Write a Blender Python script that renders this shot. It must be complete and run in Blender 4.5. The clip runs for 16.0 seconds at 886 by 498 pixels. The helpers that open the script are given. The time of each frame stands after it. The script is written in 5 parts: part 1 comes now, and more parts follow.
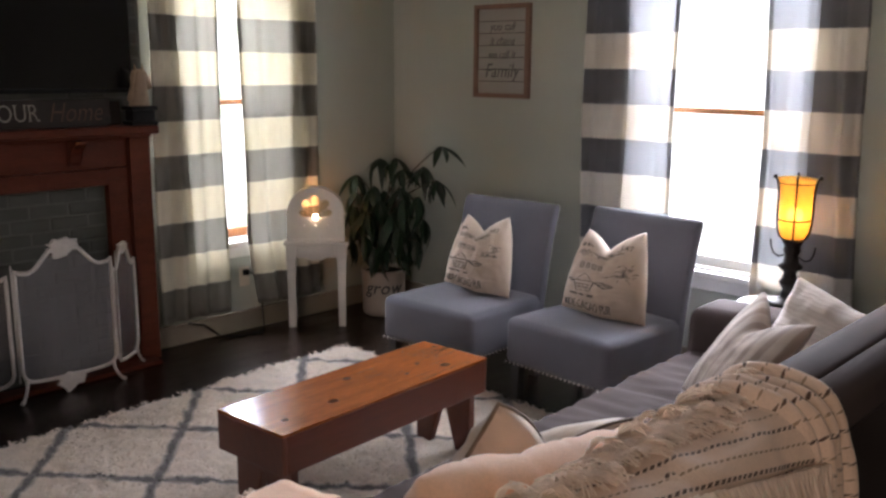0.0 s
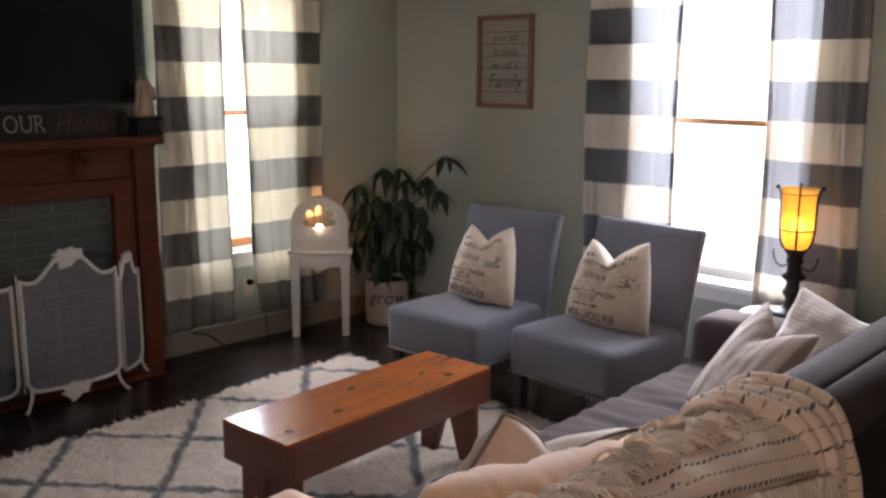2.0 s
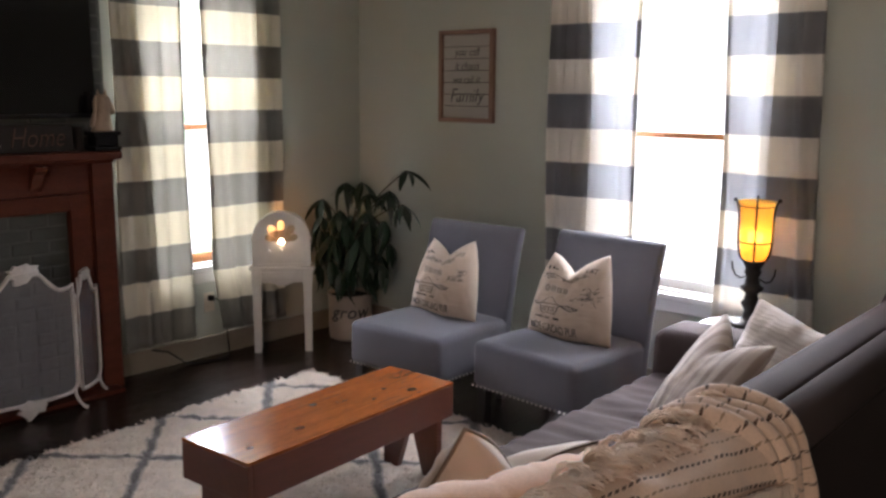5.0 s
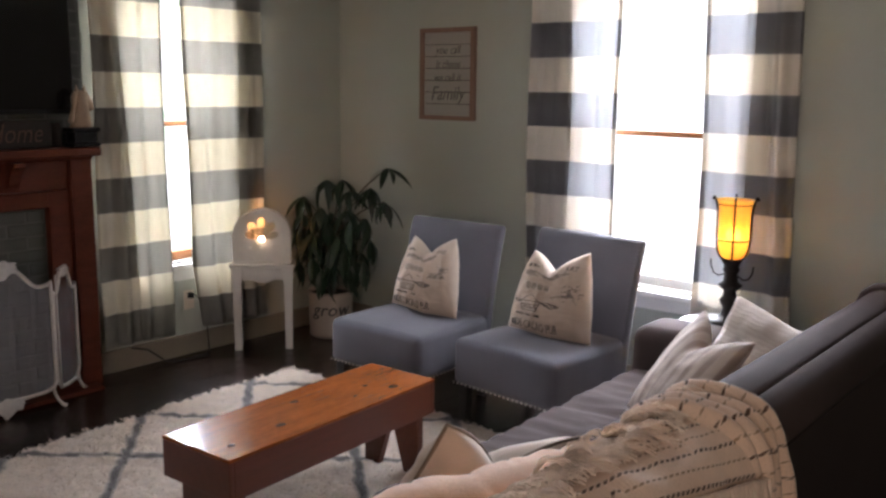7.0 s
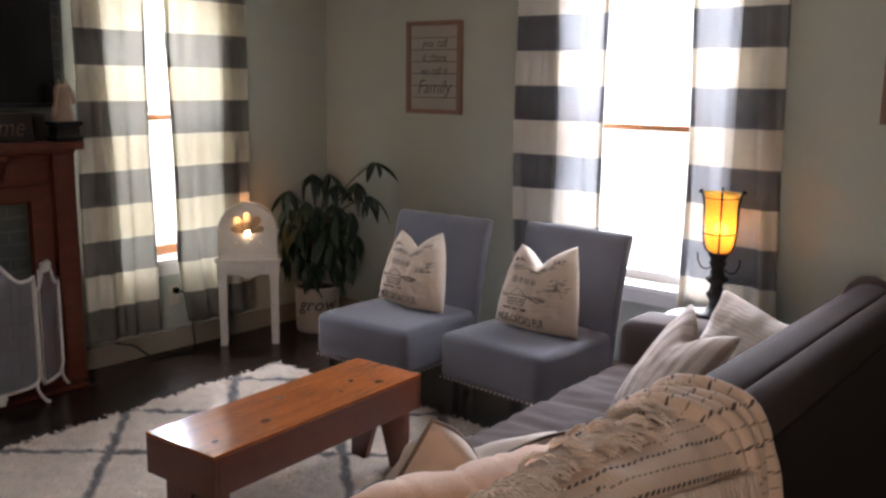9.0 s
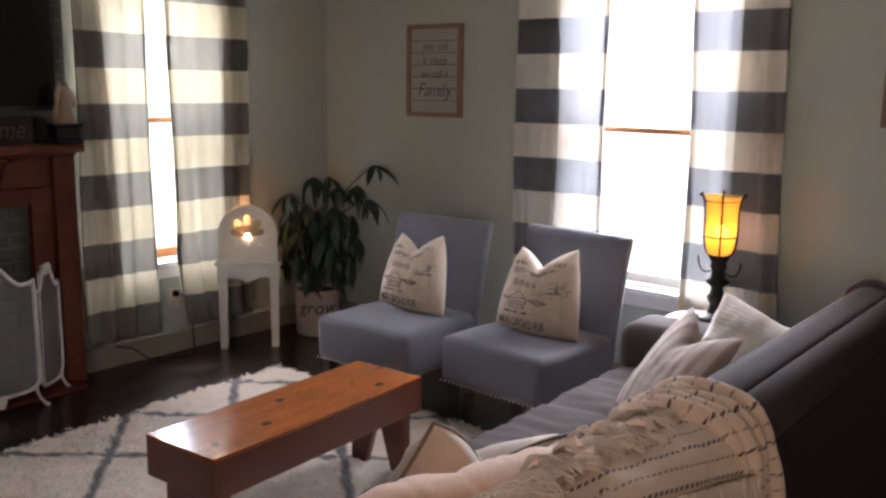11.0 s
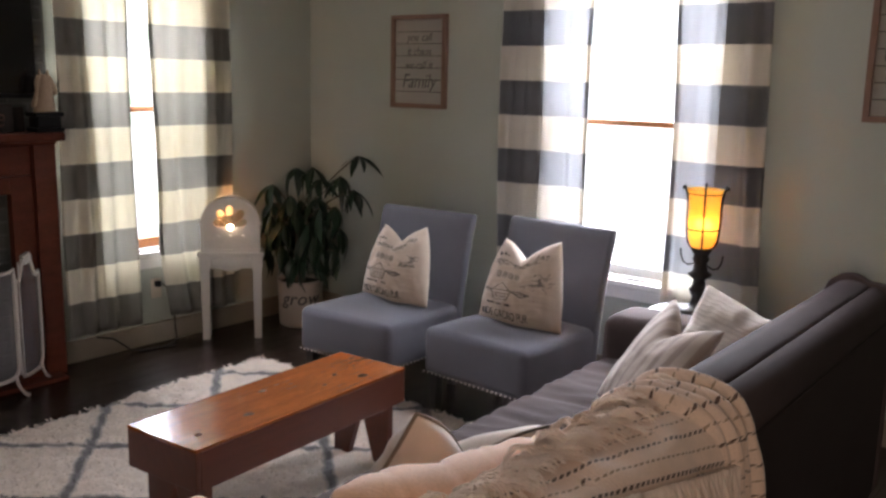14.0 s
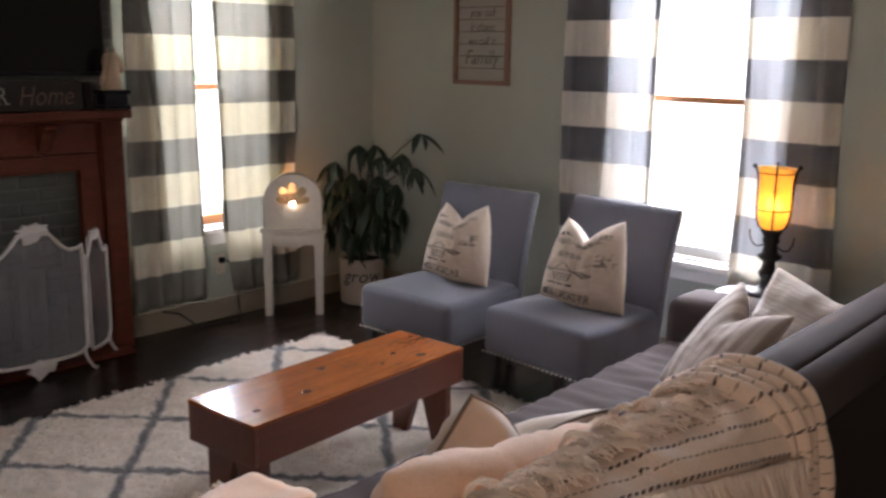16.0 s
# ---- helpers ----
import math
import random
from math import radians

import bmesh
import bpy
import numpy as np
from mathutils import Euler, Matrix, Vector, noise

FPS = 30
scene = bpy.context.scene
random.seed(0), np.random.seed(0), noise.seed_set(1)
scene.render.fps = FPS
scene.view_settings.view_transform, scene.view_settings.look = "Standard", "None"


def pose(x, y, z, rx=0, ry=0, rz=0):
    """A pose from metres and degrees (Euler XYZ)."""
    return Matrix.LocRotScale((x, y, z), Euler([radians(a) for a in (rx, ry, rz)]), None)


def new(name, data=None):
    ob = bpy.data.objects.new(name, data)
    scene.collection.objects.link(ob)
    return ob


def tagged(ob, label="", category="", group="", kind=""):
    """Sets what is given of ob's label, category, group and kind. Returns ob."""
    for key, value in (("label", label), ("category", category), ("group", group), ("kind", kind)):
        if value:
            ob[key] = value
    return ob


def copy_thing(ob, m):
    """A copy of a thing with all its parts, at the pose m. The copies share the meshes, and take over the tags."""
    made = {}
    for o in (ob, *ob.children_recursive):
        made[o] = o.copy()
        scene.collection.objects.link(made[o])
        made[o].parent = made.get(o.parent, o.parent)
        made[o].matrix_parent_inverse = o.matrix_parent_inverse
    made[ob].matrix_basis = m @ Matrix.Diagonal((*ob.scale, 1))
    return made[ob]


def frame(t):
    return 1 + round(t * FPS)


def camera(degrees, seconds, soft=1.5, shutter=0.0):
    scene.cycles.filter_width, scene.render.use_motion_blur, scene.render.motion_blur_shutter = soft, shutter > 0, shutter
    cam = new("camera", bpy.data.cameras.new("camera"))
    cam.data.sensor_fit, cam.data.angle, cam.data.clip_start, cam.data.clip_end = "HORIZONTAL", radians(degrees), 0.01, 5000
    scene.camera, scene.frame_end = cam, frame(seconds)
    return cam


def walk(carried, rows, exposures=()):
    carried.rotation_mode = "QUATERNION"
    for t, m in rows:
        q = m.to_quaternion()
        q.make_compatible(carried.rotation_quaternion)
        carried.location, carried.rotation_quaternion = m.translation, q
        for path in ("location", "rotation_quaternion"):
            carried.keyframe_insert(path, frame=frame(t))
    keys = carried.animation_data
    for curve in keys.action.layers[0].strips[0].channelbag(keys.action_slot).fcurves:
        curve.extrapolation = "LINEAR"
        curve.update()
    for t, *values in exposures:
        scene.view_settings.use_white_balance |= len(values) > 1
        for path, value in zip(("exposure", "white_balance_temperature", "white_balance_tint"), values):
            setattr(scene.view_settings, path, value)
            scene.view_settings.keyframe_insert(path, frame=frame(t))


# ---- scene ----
cam = camera(52.2, 16.0, soft=2.7, shutter=0.5)
PATH = [
    (0.0, pose(-0.0002, -0.0010, 1.6478, 78.601, -0.429, 44.018)),
    (0.5, pose(-0.0013, 0.0013, 1.6485, 78.525, -0.789, 43.902)),
    (1.0, pose(-0.0047, -0.0119, 1.6533, 78.972, -0.286, 44.047)),
    (1.5, pose(-0.0029, -0.0164, 1.6504, 79.261, -0.408, 43.955)),
    (2.0, pose(0.0026, -0.0177, 1.6550, 79.173, -0.411, 44.127)),
    (2.5, pose(-0.0026, -0.0169, 1.6534, 78.663, -0.275, 45.474)),
    (3.0, pose(-0.0029, -0.0158, 1.6529, 79.253, -0.300, 45.073)),
    (3.5, pose(0.0017, -0.0117, 1.6564, 79.747, -0.273, 44.323)),
    (4.0, pose(0.0049, -0.0019, 1.6585, 80.125, -0.268, 43.467)),
    (4.2, pose(0.0058, -0.0010, 1.6585, 80.220, -0.300, 43.020)),
    (6.3, pose(0.0128, -0.0140, 1.6560, 79.800, -0.540, 41.360)),
    (6.5, pose(0.0131, -0.0148, 1.6557, 79.793, -0.552, 41.453)),
    (7.0, pose(0.0109, -0.0163, 1.6565, 79.928, -0.696, 40.641)),
    (7.5, pose(0.0116, -0.0065, 1.6534, 79.874, -0.716, 40.224)),
    (8.0, pose(0.0104, -0.0016, 1.6520, 79.700, -0.691, 39.987)),
    (8.5, pose(0.0056, 0.0037, 1.6536, 79.573, -0.671, 39.929)),
    (9.0, pose(0.0051, 0.0055, 1.6529, 79.572, -0.705, 39.899)),
    (11.5, pose(-0.0027, 0.0024, 1.6476, 79.940, -0.773, 39.782)),
    (12.0, pose(-0.0034, 0.0025, 1.6493, 79.899, -1.132, 39.322)),
    (12.5, pose(-0.0030, 0.0067, 1.6481, 79.722, -1.047, 39.124)),
    (13.0, pose(-0.0022, 0.0088, 1.6467, 79.514, -0.984, 38.927)),
    (13.5, pose(-0.0009, 0.0074, 1.6440, 79.381, -1.132, 38.796)),
    (14.0, pose(-0.0025, 0.0035, 1.6449, 79.322, -1.216, 38.878)),
    (14.5, pose(-0.0027, 0.0071, 1.6432, 79.199, -1.102, 39.087)),
    (15.0, pose(-0.0019, 0.0168, 1.6410, 78.742, -1.096, 39.453)),
    (15.5, pose(-0.0071, 0.0258, 1.6430, 78.400, -1.231, 40.084)),
    (16.0, pose(-0.0184, 0.0499, 1.6386, 77.870, -0.923, 42.959)),
]
EXPOSURES = [(0.0, 0.08, 6320, 20), (16.0, 0.08, 6320, 20)]
walk(cam, PATH, EXPOSURES)

# ---------- light ----------
world = bpy.data.worlds.new("sky")
scene.world = world
world.use_nodes = True
wn = world.node_tree.nodes
sky = wn.new("ShaderNodeTexSky")
sky.sky_type = 'NISHITA'
sky.sun_disc = False
sky.sun_elevation, sky.sun_rotation = radians(48), radians(200)
world.node_tree.links.new(sky.outputs[0], wn["Background"].inputs[0])
wn["Background"].inputs[1].default_value = 0.12

W, N = -4.75, 4.42          # inner faces of the west and north walls
EAST, SOUTH, TOP = 2.6, -3.4, 2.55
WIN_W = (2.66, 3.48)        # west window, along y
WIN_N = (-2.81, -1.75)      # north window, along x
SILL, HEAD, RAIL = 0.575, 2.29, 1.425


def area_light(name, place, turn, wide, high, power):
    lamp = bpy.data.lights.new(name, 'AREA')
    lamp.shape, lamp.size, lamp.size_y = 'RECTANGLE', wide, high
    lamp.energy, lamp.color = power, (0.88, 0.95, 1.0)
    lamp.spread = radians(145)
    ob = new(name, lamp)
    ob.matrix_world = pose(*place, *turn)
    return ob


# skylight falling in at a slant through the two windows, and a warm fill lamp added at an unseen opening
area_light("window_and_fill_light", (W - 0.60, sum(WIN_W) / 2, 1.90), (0, -48, 0), 1.5, 1.0, 190)
area_light("window_and_fill_light", (sum(WIN_N) / 2 - 0.30, N + 0.55, 1.66), (-60, 0, 12), 1.25, 1.5, 245)
rear_fill = area_light("window_and_fill_light", (1.35, SOUTH - 0.05, 1.5), (90, 0, 0), 1.9, 1.3, 62)
rear_fill.data.color, rear_fill.data.spread = (1.0, 0.77, 0.58), radians(180)


# ---------- materials ----------
def mat(name, colour, rough=0.6, metal=0.0, vary=0.12, scale=6.0, fine=60.0, bump=0.15, spread=0.01,
        through_light=0.0, island=0.0, sheen=0.0, coat=0.0, stretch=(1, 1, 1)):
    """A surface with colour varied at two scales and a fine relief."""
    m = bpy.data.materials.new(name)
    m.use_nodes = True
    nt = m.node_tree
    nodes, link = nt.nodes, nt.links.new
    bsdf = nodes["Principled BSDF"]
    tex = nodes.new("ShaderNodeTexCoord")
    mp = nodes.new("ShaderNodeMapping")
    mp.inputs["Scale"].default_value = stretch
    link(tex.outputs["Object"], mp.inputs["Vector"])
    n1 = nodes.new("ShaderNodeTexNoise")
    n1.inputs["Scale"].default_value, n1.inputs["Detail"].default_value = scale, 5
    n2 = nodes.new("ShaderNodeTexNoise")
    n2.inputs["Scale"].default_value, n2.inputs["Detail"].default_value = fine, 3
    for n in (n1, n2):
        link(mp.outputs["Vector"], n.inputs["Vector"])
    add = nodes.new("ShaderNodeMath")
    add.operation = 'ADD'
    link(n1.outputs["Fac"], add.inputs[0])
    link(n2.outputs["Fac"], add.inputs[1])
    span = nodes.new("ShaderNodeMapRange")
    span.inputs["From Min"].default_value, span.inputs["From Max"].default_value = 0.6, 1.4
    span.inputs["To Min"].default_value, span.inputs["To Max"].default_value = 1 - vary, 1 + vary
    link(add.outputs[0], span.inputs["Value"])
    value = span.outputs["Result"]
    if island:
        info = nodes.new("ShaderNodeObjectInfo")
        r = nodes.new("ShaderNodeMapRange")
        r.inputs["To Min"].default_value, r.inputs["To Max"].default_value = 1 - island, 1 + island
        link(info.outputs["Random"], r.inputs["Value"])
        mul = nodes.new("ShaderNodeMath")
        mul.operation = 'MULTIPLY'
        link(value, mul.inputs[0])
        link(r.outputs["Result"], mul.inputs[1])
        value = mul.outputs[0]
    mix = nodes.new("ShaderNodeVectorMath")
    mix.operation = 'SCALE'
    mix.inputs[0].default_value = colour
    link(value, mix.inputs["Scale"])
    link(mix.outputs["Vector"], bsdf.inputs["Base Color"])
    bsdf.inputs["Roughness"].default_value, bsdf.inputs["Metallic"].default_value = rough, metal
    bsdf.inputs["Sheen Weight"].default_value = sheen
    bsdf.inputs["Coat Weight"].default_value = coat
    b = nodes.new("ShaderNodeBump")
    b.inputs["Strength"].default_value, b.inputs["Distance"].default_value = bump, spread
    link(n2.outputs["Fac"], b.inputs["Height"])
    link(b.outputs["Normal"], bsdf.inputs["Normal"])
    if through_light:
        t = nodes.new("ShaderNodeBsdfTranslucent")
        link(mix.outputs["Vector"], t.inputs["Color"])
        blend = nodes.new("ShaderNodeMixShader")
        blend.inputs[0].default_value = through_light
        link(bsdf.outputs[0], blend.inputs[1])
        link(t.outputs[0], blend.inputs[2])
        link(blend.outputs[0], nodes["Material Output"].inputs["Surface"])
    return m


def recolour(m, build):
    """Puts build(nodes, link, coords) in place of the plain colour that feeds the scaled variation."""
    nt = m.node_tree
    mix = next(n for n in nt.nodes if n.type == 'VECT_MATH')
    tex = next(n for n in nt.nodes if n.type == 'TEX_COORD')
    nt.links.new(build(nt.nodes, nt.links.new, tex.outputs["Object"]), mix.inputs[0])
    return m


def math_node(nodes, link, op, a, b=None):
    n = nodes.new("ShaderNodeMath")
    n.operation = op
    for i, v in enumerate((a, b)):
        if v is None:
            continue
        if isinstance(v, (int, float)):
            n.inputs[i].default_value = v
        else:
            link(v, n.inputs[i])
    return n.outputs[0]


def two_tone(nodes, link, fac, dark, light):
    n = nodes.new("ShaderNodeMix")
    n.data_type = 'RGBA'
    link(fac, n.inputs["Factor"])
    n.inputs[6].default_value, n.inputs[7].default_value = (*dark, 1), (*light, 1)
    return n.outputs[2]


def glow(name, colour, strength):
    m = bpy.data.materials.new(name)
    m.use_nodes = True
    b = m.node_tree.nodes["Principled BSDF"]
    b.inputs["Base Color"].default_value = (*colour, 1)
    b.inputs["Emission Color"].default_value, b.inputs["Emission Strength"].default_value = (*colour, 1), strength
    return m


WALL = mat("sage_wall_paint", (0.385, 0.40, 0.345), 0.75, vary=0.03, scale=1.5, fine=160, bump=0.06, spread=0.002)
WHITE = mat("ceiling_paint", (0.75, 0.74, 0.71), 0.8, vary=0.03, scale=2, fine=120, bump=0.08, spread=0.002)
BASE = mat("beige_baseboard_paint", (0.25, 0.212, 0.16), 0.5, vary=0.08, scale=8)
TRIM = mat("white_trim_paint", (0.72, 0.71, 0.67), 0.4, vary=0.05, scale=8, fine=90, bump=0.05, spread=0.002)
FLOOR = mat("espresso_floor_wood", (0.022, 0.0120, 0.0088), 0.26, vary=0.45, scale=4, fine=34, bump=0.25, spread=0.002,
            island=0.35, stretch=(9, 1, 1))
SUBFLOOR = mat("floor_joint", (0.008, 0.006, 0.005), 0.7)
CHERRY = mat("dark_cherry_wood", (0.088, 0.021, 0.0102), 0.50, vary=0.3, scale=5, fine=40, bump=0.12, spread=0.002,
             stretch=(6, 1, 6))
# bench pine in two tones: aprons and legs darker red, top lighter orange
PINE = mat("dark_red_pine", (0.118, 0.028, 0.0108), 0.34, vary=0.2, scale=3, fine=26, bump=0.1, spread=0.0015,
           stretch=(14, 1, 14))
PINE_TOP = mat("light_honey_pine", (0.295, 0.083, 0.020), 0.17, vary=0.5, scale=3, fine=26, bump=0.1, spread=0.0015,
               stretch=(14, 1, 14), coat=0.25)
KNOT = mat("pine_knot", (0.12, 0.031, 0.011), 0.17, vary=0.4, scale=60, fine=200, bump=0.05, spread=0.001, coat=0.25)
BRICK = mat("grey_painted_brick", (0.078, 0.082, 0.074), 0.62, vary=0.12, scale=9, fine=90, bump=0.5, spread=0.004, island=0.07)
MORTAR = mat("grey_mortar", (0.11, 0.115, 0.104), 0.8, vary=0.15, fine=120, bump=0.4, spread=0.004)
BLACK_GLASS = mat("black_screen", (0.004, 0.004, 0.005), 0.12, vary=0.02, bump=0.0)
BLACK = mat("black_plastic", (0.005, 0.005, 0.0055), 0.55, vary=0.1)
BEZEL = mat("black_bezel", (0.006, 0.006, 0.007), 0.35, vary=0.1)
IRON = mat("dark_bronze_iron", (0.022, 0.017, 0.015), 0.45, metal=0.6, vary=0.25, scale=30, bump=0.3, spread=0.003)
WHITE_WOOD = mat("chalky_white_wood", (0.66, 0.64, 0.61), 0.55, vary=0.07, scale=18, fine=90, bump=0.2, spread=0.002)
DISTRESSED = mat("distressed_white_metal", (0.52, 0.49, 0.465), 0.55, vary=0.16, scale=28, fine=140, bump=0.4, spread=0.003)
GREY_FABRIC = mat("slate_grey_linen", (0.122, 0.121, 0.145), 0.9, vary=0.14, scale=4, fine=380, bump=0.4, spread=0.0016, sheen=0.2)
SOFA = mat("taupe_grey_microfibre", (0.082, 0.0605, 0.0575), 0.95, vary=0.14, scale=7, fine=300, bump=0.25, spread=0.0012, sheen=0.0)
# sofa fabric darkened: the outer back's lack of light is in the colour
SOFA_BACK = mat("shaded_sofa_fabric", (0.034, 0.0255, 0.024), 0.8, vary=0.12, scale=6, fine=260, bump=0.2, spread=0.001)
LEG = mat("black_wood_leg", (0.010, 0.008, 0.008), 0.35, vary=0.2)
NAIL = mat("pewter_nailhead", (0.45, 0.43, 0.40), 0.3, metal=0.9, vary=0.1)
CREAM = mat("cream_linen", (0.60, 0.495, 0.40), 0.9, vary=0.06, scale=8, fine=380, bump=0.35, spread=0.001, sheen=0.2)
PEACH = mat("blush_plush_fabric", (0.90, 0.57, 0.375), 0.95, vary=0.10, scale=12, fine=150, bump=0.4, spread=0.003, sheen=0.5)
PIPING = mat("taupe_piping", (0.20, 0.15, 0.11), 0.9, vary=0.1)
INK = mat("charcoal_print", (0.085, 0.08, 0.08), 0.9, vary=0.6, scale=70, fine=300)
YARN = mat("cream_yarn", (0.98, 0.86, 0.74), 0.95, vary=0.12, scale=20, fine=150, bump=0.4, spread=0.003, sheen=0.5, through_light=0.5)
INK_FAINT = mat("faded_print", (0.17, 0.15, 0.135), 0.9, vary=0.8, scale=90, fine=300)
FRAME_WOOD = mat("oak_frame", (0.20, 0.112, 0.078), 0.5, vary=0.22, scale=10, fine=60, stretch=(8, 8, 1))
BOARD = mat("whitewashed_board", (0.31, 0.29, 0.255), 0.7, vary=0.1, scale=6, fine=70, bump=0.25, spread=0.002, stretch=(1, 6, 6))
SIGN = mat("charcoal_sign_wood", (0.024, 0.019, 0.016), 0.6, vary=0.25, scale=8, stretch=(4, 1, 4))
SIGN_WHITE = mat("white_lettering", (0.30, 0.265, 0.225), 0.6, vary=0.15, scale=60)
SIGN_RED = mat("copper_lettering", (0.115, 0.056, 0.036), 0.6, vary=0.2, scale=60)
SASH = mat("golden_oak_sash", (0.42, 0.17, 0.06), 0.45, vary=0.15, scale=10)
STONE = mat("pale_stone_figure", (0.31, 0.225, 0.155), 0.6, vary=0.12, scale=20)
LEAF = mat("money_tree_leaf", (0.010, 0.028, 0.012), 0.42, vary=0.3, scale=14, fine=60, bump=0.15, spread=0.002,
           through_light=0.15, island=0.3)
STEM = mat("green_brown_stem", (0.06, 0.05, 0.03), 0.7, vary=0.3, scale=25, bump=0.4)
SOIL = mat("potting_soil", (0.02, 0.014, 0.01), 0.95, vary=0.4, scale=40, bump=0.8)
POT = mat("cream_glazed_pot", (0.47, 0.40, 0.335), 0.35, vary=0.06, scale=12)
CORD = mat("black_cord", (0.008, 0.008, 0.008), 0.5)
OUTLET = mat("almond_plastic", (0.55, 0.48, 0.38), 0.4, vary=0.03)
TABLE_TOP = mat("white_table_paint", (0.62, 0.61, 0.59), 0.3, vary=0.04)


for dull in (CHERRY, BRICK, MORTAR, SIGN, SOFA, SOFA_BACK, BLACK, BEZEL):
    dull.node_tree.nodes["Principled BSDF"].inputs["Specular IOR Level"].default_value = 0.2


def amber_glass():
    """Frosted amber glass: part scattered, part blurred transmission, so that the bulb shows as a soft bright spot."""
    m = bpy.data.materials.new("amber_glass")
    m.use_nodes = True
    nt = m.node_tree
    nt.nodes.remove(nt.nodes["Principled BSDF"])
    n = nt.nodes.new("ShaderNodeTexNoise")
    n.inputs["Scale"].default_value = 14
    tc = nt.nodes.new("ShaderNodeTexCoord")
    nt.links.new(tc.outputs["Object"], n.inputs["Vector"])
    colour = two_tone(nt.nodes, nt.links.new, n.outputs["Fac"], (0.99, 0.62, 0.17), (1.0, 0.76, 0.34))
    t = nt.nodes.new("ShaderNodeBsdfTranslucent")
    g = nt.nodes.new("ShaderNodeBsdfRefraction")
    g.inputs["Roughness"].default_value, g.inputs["IOR"].default_value = 0.42, 1.06
    d = nt.nodes.new("ShaderNodeBsdfPrincipled")
    d.inputs["Roughness"].default_value = 0.25
    for b in (t.inputs["Color"], g.inputs["Color"], d.inputs["Base Color"]):
        nt.links.new(colour, b)
    one, two = nt.nodes.new("ShaderNodeMixShader"), nt.nodes.new("ShaderNodeMixShader")
    one.inputs[0].default_value, two.inputs[0].default_value = 0.6, 0.2
    nt.links.new(t.outputs[0], one.inputs[1])
    nt.links.new(g.outputs[0], one.inputs[2])
    nt.links.new(one.outputs[0], two.inputs[1])
    nt.links.new(d.outputs[0], two.inputs[2])
    nt.links.new(two.outputs[0], nt.nodes["Material Output"].inputs["Surface"])
    return m


BULB = glow("lit_bulb", (1.0, 0.80, 0.45), 220.0)
SMALL_BULB = glow("lit_small_bulb", (1.0, 0.72, 0.42), 26.0)


def striped_cloth(name, dark, weave, light, first, band, clear):
    """Curtain cloth: level bands by height, letting daylight through."""
    m = mat(name, (1, 1, 1), 0.9, vary=0.11, scale=30, fine=420, bump=0.3, spread=0.0008, through_light=clear, stretch=(1, 1, 0.35))

    def build(nodes, link, coords):
        sep = nodes.new("ShaderNodeSeparateXYZ")
        link(coords, sep.inputs[0])
        up = math_node(nodes, link, 'SUBTRACT', sep.outputs[2], first)
        part_ = math_node(nodes, link, 'FRACT', math_node(nodes, link, 'DIVIDE', up, 2 * band))
        fac = math_node(nodes, link, 'GREATER_THAN', part_, 0.5)
        t = next(n for n in nodes if n.type == 'BSDF_TRANSLUCENT')
        link(two_tone(nodes, link, fac, weave, light), t.inputs["Color"])
        return two_tone(nodes, link, fac, dark, light)
    return recolour(m, build)


CURTAIN_N = striped_cloth("grey_white_band_cloth", (0.19, 0.19, 0.205), (0.52, 0.53, 0.54), (0.82, 0.79, 0.73), 0.675, 0.1935, 0.50)
CURTAIN_W = striped_cloth("grey_ivory_band_cloth", (0.21, 0.205, 0.185), (0.54, 0.53, 0.48), (0.82, 0.79, 0.68), 0.565, 0.193, 0.40)


def lattice_pile():
    """Cream rug pile with a dark diamond lattice that wanders a little."""
    m = mat("shag_pile", (1, 1, 1), 1.0, vary=0.17, scale=16, fine=120, bump=0.3, spread=0.006, sheen=0.3)

    def build(nodes, link, coords):
        wob = nodes.new("ShaderNodeTexNoise")
        wob.inputs["Scale"].default_value, wob.inputs["Detail"].default_value = 9, 3
        link(coords, wob.inputs["Vector"])
        off = nodes.new("ShaderNodeVectorMath")
        off.operation = 'MULTIPLY_ADD'
        off.inputs[1].default_value = (0.06, 0.06, 0)
        link(wob.outputs["Color"], off.inputs[0])
        link(coords, off.inputs[2])
        sep = nodes.new("ShaderNodeSeparateXYZ")
        link(off.outputs[0], sep.inputs[0])
        x, y = sep.outputs[0], sep.outputs[1]
        best = None
        for sign in (1, -1):
            a = math_node(nodes, link, 'DIVIDE', math_node(nodes, link, 'SUBTRACT', x, RUG_X), RUG_A)
            b = math_node(nodes, link, 'DIVIDE', math_node(nodes, link, 'SUBTRACT', y, RUG_Y), RUG_B * sign)
            u = math_node(nodes, link, 'FRACT', math_node(nodes, link, 'ADD', math_node(nodes, link, 'ADD', a, b), 0.5))
            d = math_node(nodes, link, 'ABSOLUTE', math_node(nodes, link, 'SUBTRACT', u, 0.5))
            best = d if best is None else math_node(nodes, link, 'MINIMUM', best, d)
        ramp = nodes.new("ShaderNodeMapRange")
        ramp.inputs["From Min"].default_value, ramp.inputs["From Max"].default_value = 0.022, 0.062
        link(best, ramp.inputs["Value"])
        return two_tone(nodes, link, ramp.outputs["Result"], (0.13, 0.122, 0.122), (0.70, 0.605, 0.515))
    return recolour(m, build)


RUG_X, RUG_Y, RUG_A, RUG_B = -3.53 + 0.03, 1.96 + 0.03, 0.79, 0.664
PILE = lattice_pile()


